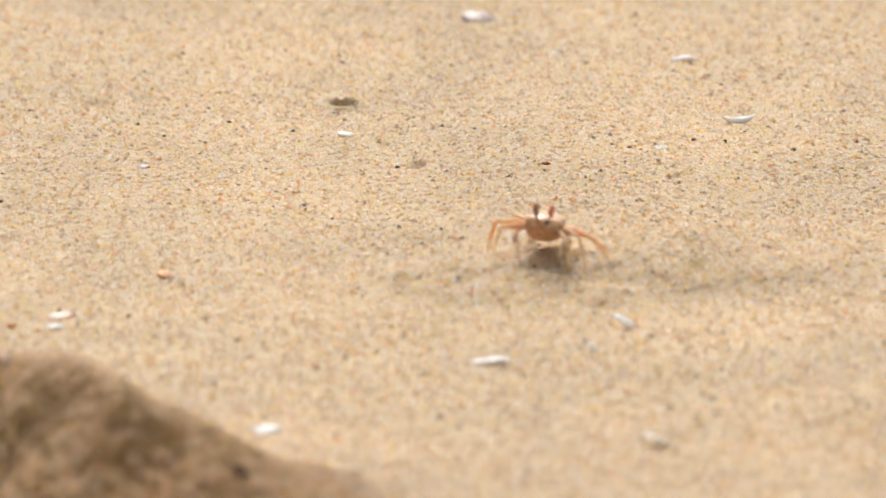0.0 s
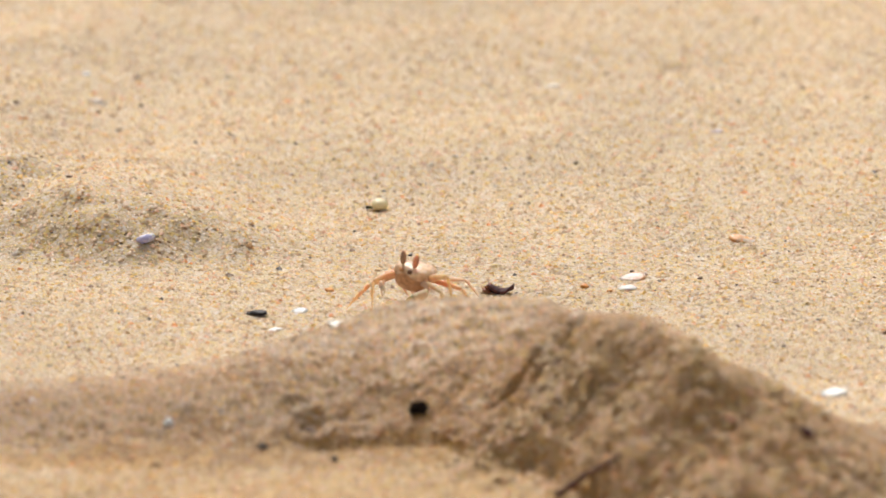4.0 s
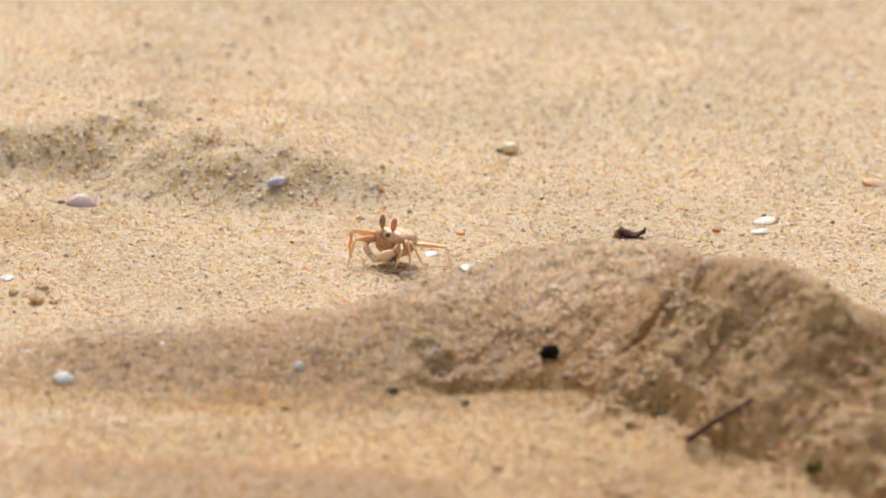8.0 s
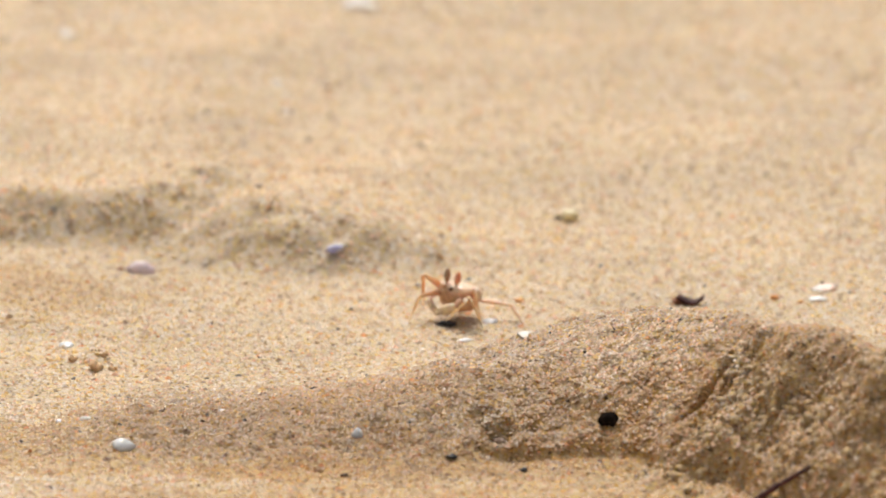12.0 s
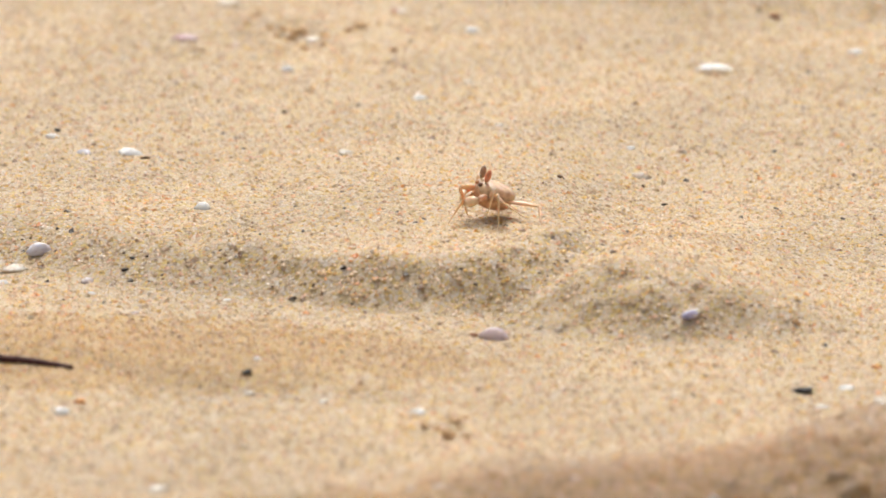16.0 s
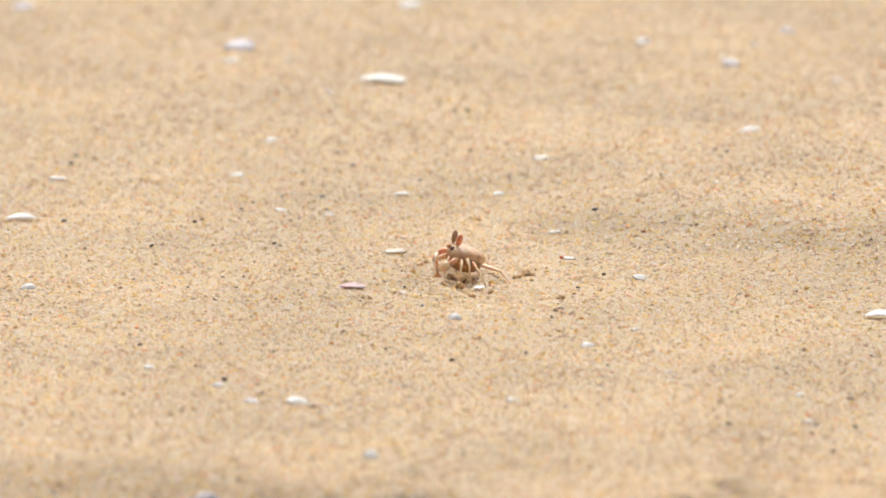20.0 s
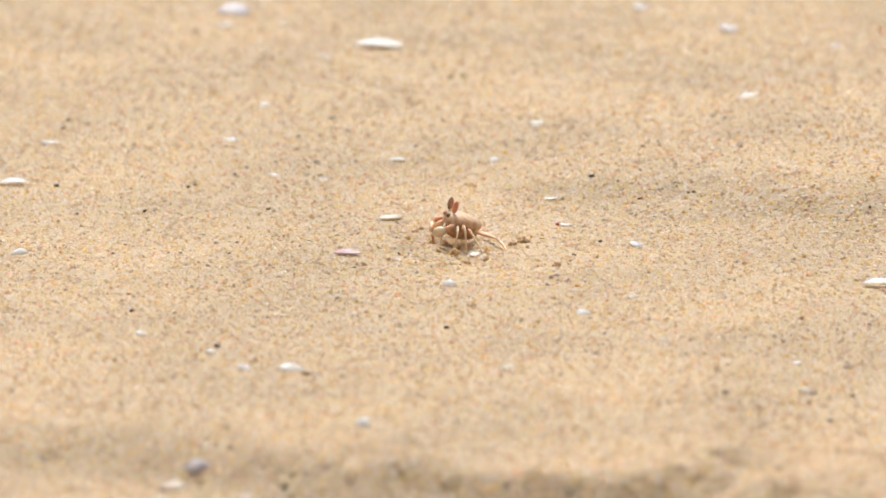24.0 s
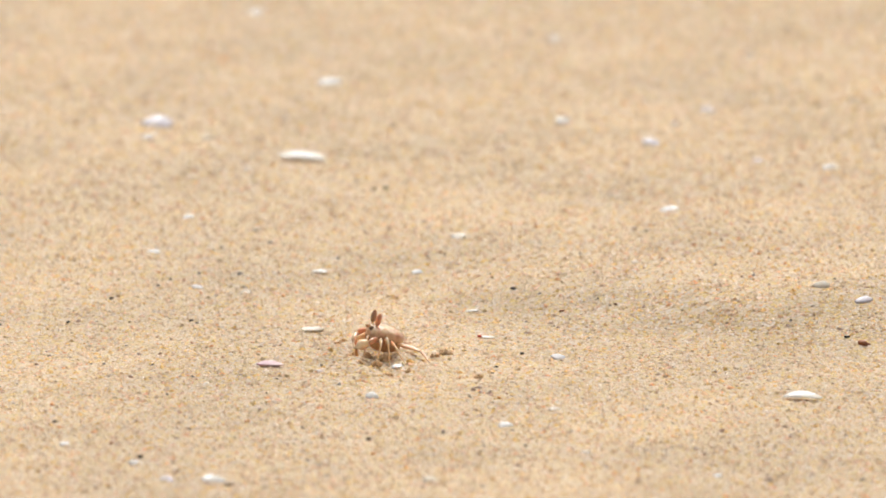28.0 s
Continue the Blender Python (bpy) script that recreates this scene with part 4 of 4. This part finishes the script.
CARAPACE = flesh("carapace", (0.81, 0.58, 0.39), (0.52, 0.31, 0.18), 230.0, 0.36, gloss=0.5)
BELLY = flesh("belly", (0.68, 0.40, 0.23), (0.52, 0.28, 0.15), 300.0, 0.5)
LIMB = flesh("limb", (0.74, 0.39, 0.24), (0.60, 0.28, 0.16), 350.0, 0.3, (0.78, 0.54, 0.38))
SLIM = flesh("pale_limb", (0.80, 0.59, 0.42), (0.66, 0.43, 0.27), 350.0, 0.3)
FACE = flesh("face", (0.70, 0.39, 0.20), (0.48, 0.24, 0.12), 400.0, 0.5)
PALE = flesh("claw_shell", (0.84, 0.69, 0.48), (0.72, 0.52, 0.33), 350.0, 0.35)
EYES = {-1: flesh("dull_eye", (0.40, 0.27, 0.18), (0.30, 0.20, 0.13), 600.0, 0.25), 1: flesh("bright_eye", (0.66, 0.31, 0.18), (0.46, 0.22, 0.13), 600.0, 0.25)}
SOCKET = flesh("socket", (0.12, 0.06, 0.04), (0.20, 0.11, 0.06), 600.0, 0.75)
MM = 0.001


def body_shape(sx, sy, sz, box, cz, top=None):
    """A rounded box, wider in front, flattened towards the face."""
    bm = bmesh.new()
    bmesh.ops.create_icosphere(bm, subdivisions=4, radius=1.0)
    for v in bm.verts:
        p = Vector([math.copysign(abs(c) ** box, c) for c in v.co])
        w = 1 - 0.16 * p.y
        v.co = Vector((p.x * sx * w, p.y * sy, cz + p.z * sz * (1 - 0.12 * p.y)))
        v.co.z += 0.35 * math.sin(v.co.x * 0.9) * math.cos(v.co.y * 0.8) * max(0, p.z)
    if top is not None:
        cut = [v for v in bm.verts if v.co.z < top]
        for v in cut:
            v.co.z = top - 0.15 * (top - v.co.z)
    for v in bm.verts:
        v.co *= MM
    return bm


def leg_meshes(size, girth):
    """The thick upper joint and the thin lower joint with its pointed tip, both along +x."""
    upper, lower = bmesh.new(), bmesh.new()
    n = 9
    tube(upper, [(size * 18.4 * MM * i / (n - 1), 0, size * 0.5 * MM * math.sin(3.1 * i / (n - 1))) for i in range(n)],
         [size * 1.22 * girth * MM * r for r in (0.9, 1.3, 1.7, 1.9, 1.9, 1.7, 1.45, 1.2, 0.95)], 0.55, 10)
    xs = (0, 0.8, 2.2, 3.6, 4.6, 6.5, 8.5, 10.5, 12.0, 12.8, 14.5, 16.5, 18.5, 20.0, 21.0)
    zs = (0, 0.4, 0.6, 0.4, 0.2, 0.3, 0.4, 0.3, 0.1, 0.0, 0.0, -0.1, -0.3, -0.6, -0.9)
    rs = (1.0, 1.35, 1.5, 1.3, 1.05, 1.25, 1.3, 1.15, 0.95, 0.75, 0.8, 0.66, 0.48, 0.28, 0.06)
    tube(lower, [(size * 0.88 * x * MM, 0, size * z * MM) for x, z in zip(xs, zs)], [size * girth * r * MM for r in rs], 0.6, 8)
    return upper, lower


HIPS = [(-5.2, 0.84), (-1.8, 0.95), (1.8, 0.95), (5.0, 0.90)]      # along the flank, size


def build_crab():
    crab = new("crab")
    crab.empty_display_size = 0.01
    tagged(crab, "small orange-tan ghost crab with tall stalked eyes", "crab")
    part("carapace", body_shape(9.6, 10.2, 4.2, 0.76, 14.3, 12.2), CARAPACE, crab, "pale glossy speckled carapace")
    part("underside", body_shape(8.9, 9.6, 5.8, 0.82, 10.6), BELLY, crab, "orange-tan underside")
    bm = lump(1.0, 1.0, 0.06, 3)
    for v in bm.verts:
        v.co = Vector((v.co.x * 13.5, -8.4 + v.co.y * 5.4, 12.0 + v.co.z * 8.4)) * MM
    part("mouthparts", bm, FACE, crab, "tan mouth plates")
    for s in (-1, 1):
        bm = lump(1.0, 1.0, 0.05, 3)
        for v in bm.verts:
            v.co = Vector((s * 2.5 + v.co.x * 2.8, -9.9 + v.co.y * 2.8, 15.9 + v.co.z * 2.4)) * MM
        part("eye_socket", bm, SOCKET if s > 0 else FACE, crab, "dark brown eye socket" if s > 0 else "tan eye socket")
        bm = bmesh.new()
        tube(bm, [(s * (3.3 + 0.10 * h) * MM, -8.0 * MM, (16.4 + h) * MM) for h in (0, 0.8, 1.5, 2.2)], [0.95 * MM, 0.75 * MM, 0.7 * MM, 0.8 * MM], 1.0, 8)
        stalk = part("eyestalk", bm, PALE, crab, "pale eyestalk")
        bm = bmesh.new()
        hs = (1.6, 2.1, 2.9, 4.1, 5.4, 6.6, 7.6, 8.2, 8.6)
        rs = (0.5, 0.95, 1.3, 1.55, 1.6, 1.45, 1.1, 0.7, 0.15)
        tube(bm, [(s * (3.3 + 0.12 * h) * MM, (-8.0 - 0.05 * h) * MM, (16.4 + h) * MM) for h in hs], [r * MM for r in rs], 1.0, 10)
        eye = part("eye", bm, EYES[s], stalk, "long orange-brown eye" if s > 0 else "long dull brown eye")
    claws = []
    for s in (-1, 1):
        big = 0.85 if s < 0 else 1.25
        bm = bmesh.new()
        tube(bm, [Vector(p) * MM for p in ((s * 6.5, -5.5, 11.0), (s * 8.6, -8.5, 11.4), (s * 9.6, -10.6, 10.0), (s * 9.2, -11.8, 8.4))],
             [1.3 * MM, 1.7 * MM, 1.8 * MM, 1.3 * MM], 0.8, 8)
        claw = part("claw", bm, LIMB, crab, "orange claw arm")
        claws.append((s, claw))
        # the palm reaches across under the mouth and ends in two pointed fingers
        bm = bmesh.new()
        tube(bm, [Vector(p) * MM for p in ((s * 9.6, -11.4, 9.0), (s * 8.2, -12.8, 7.6), (s * 5.8, -13.8, 6.0), (s * 3.4, -14.2, 4.8))],
             [1.2 * big * MM, 2.0 * big * MM, 2.3 * big * MM, 1.7 * big * MM], 0.8, 10)
        tube(bm, [Vector(p) * MM for p in ((s * 3.8, -14.2, 4.6), (s * 1.2, -14.6, 3.0), (-s * 1.4, -14.4, 1.6))], [1.3 * big * MM, 0.8 * big * MM, 0.15 * MM], 0.8, 8)
        part("pincer", bm, PALE if s > 0 else SLIM, claw, "pale yellowish pincer")
        bm = bmesh.new()
        tube(bm, [Vector(p) * MM for p in ((s * 3.6, -13.4, 6.2), (s * 1.0, -13.6, 5.2), (-s * 1.4, -13.9, 3.2))], [1.0 * big * MM, 0.7 * big * MM, 0.15 * MM], 0.8, 8)
        part("finger", bm, PALE if s > 0 else SLIM, claw, "pale movable finger")
    legs = []
    for k, (y, size) in enumerate(HIPS):
        for s in (-1, 1):
            upper, lower = leg_meshes(size, 0.74 if k == 3 else 0.82)
            skin = SLIM if s > 0 and k < 2 else LIMB
            leg, shank = new("leg", finish(upper, "leg", skin)), new("shank", finish(lower, "shank", skin))
            leg.parent, shank.parent = crab, leg
            legs.append((s, k, leg, shank))
    return crab, legs, claws


CRAB, LEGS, CLAWS = build_crab()

# seconds, place, heading and lean of the crab
RUN = [
    (0.0, 0.3077, 6.7814, -16),
    (0.5, 0.2928, 6.7651, -16),
    (1.0, 0.2317, 6.7620, -16),
    (1.5, 0.2091, 6.7667, -16),
    (2.0, 0.1251, 6.7650, -20),
    (2.5, 0.0579, 6.7448, -32),
    (3.0, 0.0155, 6.7244, -34),
    (3.5, -0.0026, 6.7127, -35),
    (4.0, -0.0413, 6.6670, -36),
    (4.5, -0.0743, 6.6600, -38),
    (6.5, -0.0999, 6.6613, -43),
    (7.0, -0.0934, 6.6569, -43),
    (7.5, -0.0951, 6.6552, -43),
    (8.0, -0.1152, 6.6456, -43),
    (8.5, -0.0959, 6.6546, -43),
    (9.0, -0.0960, 6.6562, -43),
    (9.5, -0.1252, 6.6425, -43),
    (10.0, -0.0931, 6.6527, -43),
    (10.5, -0.0921, 6.6510, -43),
    (11.0, -0.0959, 6.6549, -43),
    (11.5, -0.0983, 6.6544, -43),
    (13.5, -0.1916, 6.7557, -72),
    (14.0, -0.2249, 6.7956, -71),
    (14.5, -0.2840, 6.8224, -71),
    (15.0, -0.2670, 6.8574, -70),
    (15.5, -0.2785, 6.8629, -70),
    (16.0, -0.2801, 6.9083, -69),
    (16.5, -0.2966, 6.9694, -68),
    (17.0, -0.3845, 7.4031, -68),
    (17.5, -0.3962, 7.4117, -68),
    (18.0, -0.3931, 7.4091, -68),
    (18.5, -0.3886, 7.3898, -68),
    (19.0, -0.4017, 7.4048, -68),
    (19.5, -0.4061, 7.4065, -68),
    (20.0, -0.4061, 7.4046, -68),
    (28.0, -0.4052, 7.4038, -68),
]


def track(t):
    """Place, heading and lean at t, eased between the rows of RUN."""
    i = max(j for j in range(len(RUN)) if RUN[j][0] <= t + 1e-6)
    a, b = RUN[i], RUN[min(i + 1, len(RUN) - 1)]
    u = 0 if a is b else (t - a[0]) / (b[0] - a[0])
    if b[0] - a[0] > 1:
        u = float(smooth(u))
    return [p + (q - p) * u for p, q in zip(a[1:], b[1:])]


def lean(t):
    return float(np.interp(t, [0, 1, 1.5, 2.5, 3, 3.5, 4.5, 7, 7.5, 28], [4, 5, 6, 8, 12, 9, 5, 4, 0, 0]))


def crab_pose(t):
    x, y, heading = track(t)
    bob = 0.0008 * math.sin(2 * math.pi * 3.1 * t) * stride(t)
    mid = Matrix.Translation((0, 0, 0.015))
    tilt = mid @ pose(0, 0, 0, 4, lean(t), 0) @ mid.inverted()
    low = 0.0040 * float(np.interp(t, [0, 1, 2, 3, 4.5, 5.5], [0, 0.42, 0.72, 1, 1, 0]))
    rear = mid @ pose(0, 0, 0, -nose_up(t), 0, 0) @ mid.inverted()
    return Matrix.Translation((x, y, max(ground_at(x, y), -0.002) + bob + low - sunk(t))) @ tilt @ pose(0, 0, 0, 0, 0, heading) @ rear


def sunk(t):
    """How far the body is let down on its legs."""
    return 0.001 * float(np.interp(t, [0, 6.0, 7.0, 8.0, 9.0, 11.5, 13.5, 15.0, 16.0, 17.5, 28], [0, 0, 1.5, 1.5, 3, 3, 1, 1, 0.5, 0.5, 0.5]))


def nose_up(t):
    return float(np.interp(t, [0, 6.5, 7.5, 8, 11.5, 13.5, 16.5, 17.5, 20, 28], [4, 4, 10, 12, 12, 22, 20, 10, 20, 20]))


def stride(t):
    """How hard the legs work at t: 1 when running, 0 when standing."""
    x0, y0, _ = track(max(t - 0.15, 0))
    x1, y1, _ = track(min(t + 0.15, 28))
    return float(smooth(math.hypot(x1 - x0, (y1 - y0) * 0.6) / 0.3 / 0.05))


# where each foot stands, in millimetres to the right of, behind and above the spot under the body, at five stances:
# running, treading by the mound, resting by the mound, climbing the scarp and digging at the burrow; first the left legs from the front, then the right
FEET = [
    [(-27, -9, 1), (-30, -1, 2), (-4, 14, 0), (4, 12, 0), (9, -20, 0), (21, -19, 0), (31, -13, 0), (35, -8, 0)],
    [(-28, -10, 0), (-30, 0, 1), (-4, 14, 0), (4, 12, 0), (10, -16, 0), (20, -14, 0), (31, -10, 0), (35, -6, 0)],
    [(-25, -13, 0), (-24, -3, 0), (-2, 14, 0), (8, 12, 0), (-2, -18, 0), (7, -19, 0), (15, -18, 0), (27, -13, 0)],
    [(-18, -14, 0), (-20, -3, 1), (-2, 14, 0), (8, 12, 0), (-6, -24, 0), (4, -29, 0), (14, -30, 0), (26, -23, 0)],
    [(-12, -20, -4), (-15, -7, -3), (-2, 14, 0), (8, 12, 0), (-5, -28, -2), (4, -33, -2), (14, -35, -2), (26, -29, 0)],
]


def foot_at(s, k, t):
    """The foot of a leg at t, seen from the spot under the body."""
    i = k + (4 if s > 0 else 0)
    show = np.interp(t, [0, 3.2, 3.9, 6.5, 7.8, 11.5, 13.3, 16.4, 17.6, 28], [0, 0, 1, 1, 2, 2, 3, 3, 4, 4])
    a, b = FEET[int(show)][i], FEET[min(int(show) + 1, 4)][i]
    x, y, z = Vector(a).lerp(Vector(b), float(show) - int(show)) * MM
    w, phase = stride(t), 2 * math.pi * (2.3 * t + 0.5 * (k % 2) + (0.25 if s > 0 else 0.0))
    return Vector((x + 0.006 * w * math.sin(phase), y + 0.001 * w * math.sin(phase), z + 0.006 * w * max(0.0, math.cos(phase))))


def claw_pose(s, t):
    """The claw turned about its shoulder: held out ahead when running, folded under the mouth at rest."""
    open_by = float(np.interp(t, [0, 3.5, 5.5, 28], [1, 1, 0, 0]))
    sway = 5 * math.sin(2 * math.pi * 1.1 * t + s) * float(np.interp(t, [0, 13, 17, 28], [0.3, 0.3, 1, 1]))
    shoulder = Matrix.Translation((s * 6.5 * MM, -5.5 * MM, 11.0 * MM))
    return shoulder @ pose(0, 0, 0, sway, 0, s * (52 if s < 0 else 62) * open_by) @ shoulder.inverted()


def along_x(origin, tip, up):
    """A place at origin whose x points at tip and whose z leans to up."""
    x = (tip - origin).normalized()
    y = up.cross(x).normalized()
    z = x.cross(y)
    return Matrix(((x.x, y.x, z.x, origin.x), (x.y, y.y, z.y, origin.y), (x.z, y.z, z.z, origin.z), (0, 0, 0, 1)))


def leg_poses(s, k, t):
    """The two joints of a leg, bent so that its tip reaches the foot's place."""
    y, size = HIPS[k]
    stand = crab_pose(t)
    hip = stand @ Vector((s * 7.2 * MM, y * MM, 11.8 * MM))
    px, py, _ = track(t)
    foot = foot_at(s, k, t)
    tip = Vector((px + foot.x, py + foot.y, 0))
    tip.z = max(ground_at(tip.x, tip.y), -0.003) + foot.z - 0.0005
    l1, l2 = 18.0 * size * MM, 18.2 * size * MM
    reach = tip - hip
    far = min(reach.length, 0.985 * (l1 + l2))
    ahead = reach.normalized()
    cosine = max(-1.0, min(1.0, (l1 * l1 + far * far - l2 * l2) / (2 * l1 * far)))
    out = Vector((reach.x, reach.y, 0)).normalized()
    calm = float(smooth((t - 6.5) / 1.3))
    if s > 0 and k < 3:
        up = Vector((0.15 * calm, -0.4 - 0.7 * calm, 0.45 - 0.30 * calm)) + (0.8 - 0.7 * calm) * out
    elif s > 0:
        up = Vector((0.2, 0.9, 0.35)) + 0.3 * out
    else:
        late = float(smooth((t - 12.0) / 2.0))
        up = Vector((0, -0.7 * late * (1 - k), 0.55 + (0.4 * k - 0.1) * late)) + (0.9 - 0.2 * late) * out if k < 2 else Vector((-0.5, 0.8, 0.0))
    up = (up - ahead * up.dot(ahead)).normalized()
    knee = hip + ahead * l1 * cosine + up * l1 * math.sqrt(1 - cosine * cosine)
    upper = along_x(hip, knee, up)
    lower = along_x(knee, hip + ahead * far, up + 0.5 * out)
    return stand.inverted() @ upper, upper.inverted() @ lower


# the stretch of sand on which the lens is focused, in metres along the beach
FOCUSED = ([0, 0.6, 1.2, 2.5, 4.5, 6.5, 8, 9, 11.5, 13.5, 14, 15, 15.5, 16.2, 17, 17.5, 18.2, 19, 20, 28],
           [7.02, 7.0, 6.85, 6.78, 6.74, 6.72, 6.66, 6.5, 6.5, 6.5, 6.52, 6.62, 6.9, 6.98, 7.05, 7.02, 7.04, 7.3, 7.40, 7.42])


def motions():
    walk(FOCUS, [(0.5 * i, pose(0, float(np.interp(0.5 * i, *FOCUSED)), 0)) for i in range(57)])
    times = [round(0.1 * i, 1) for i in range(201)] + [22.0, 24.0, 26.0, 28.0]
    walk(CRAB, [(t, crab_pose(t)) for t in times])
    for s, claw in CLAWS:
        walk(claw, [(0.2 * i, claw_pose(s, 0.2 * i)) for i in range(141)])
    for s, k, leg, shank in LEGS:
        both = [(t, *leg_poses(s, k, t)) for t in times]
        walk(leg, [(t, a) for t, a, _ in both])
        walk(shank, [(t, b) for t, _, b in both])


motions()
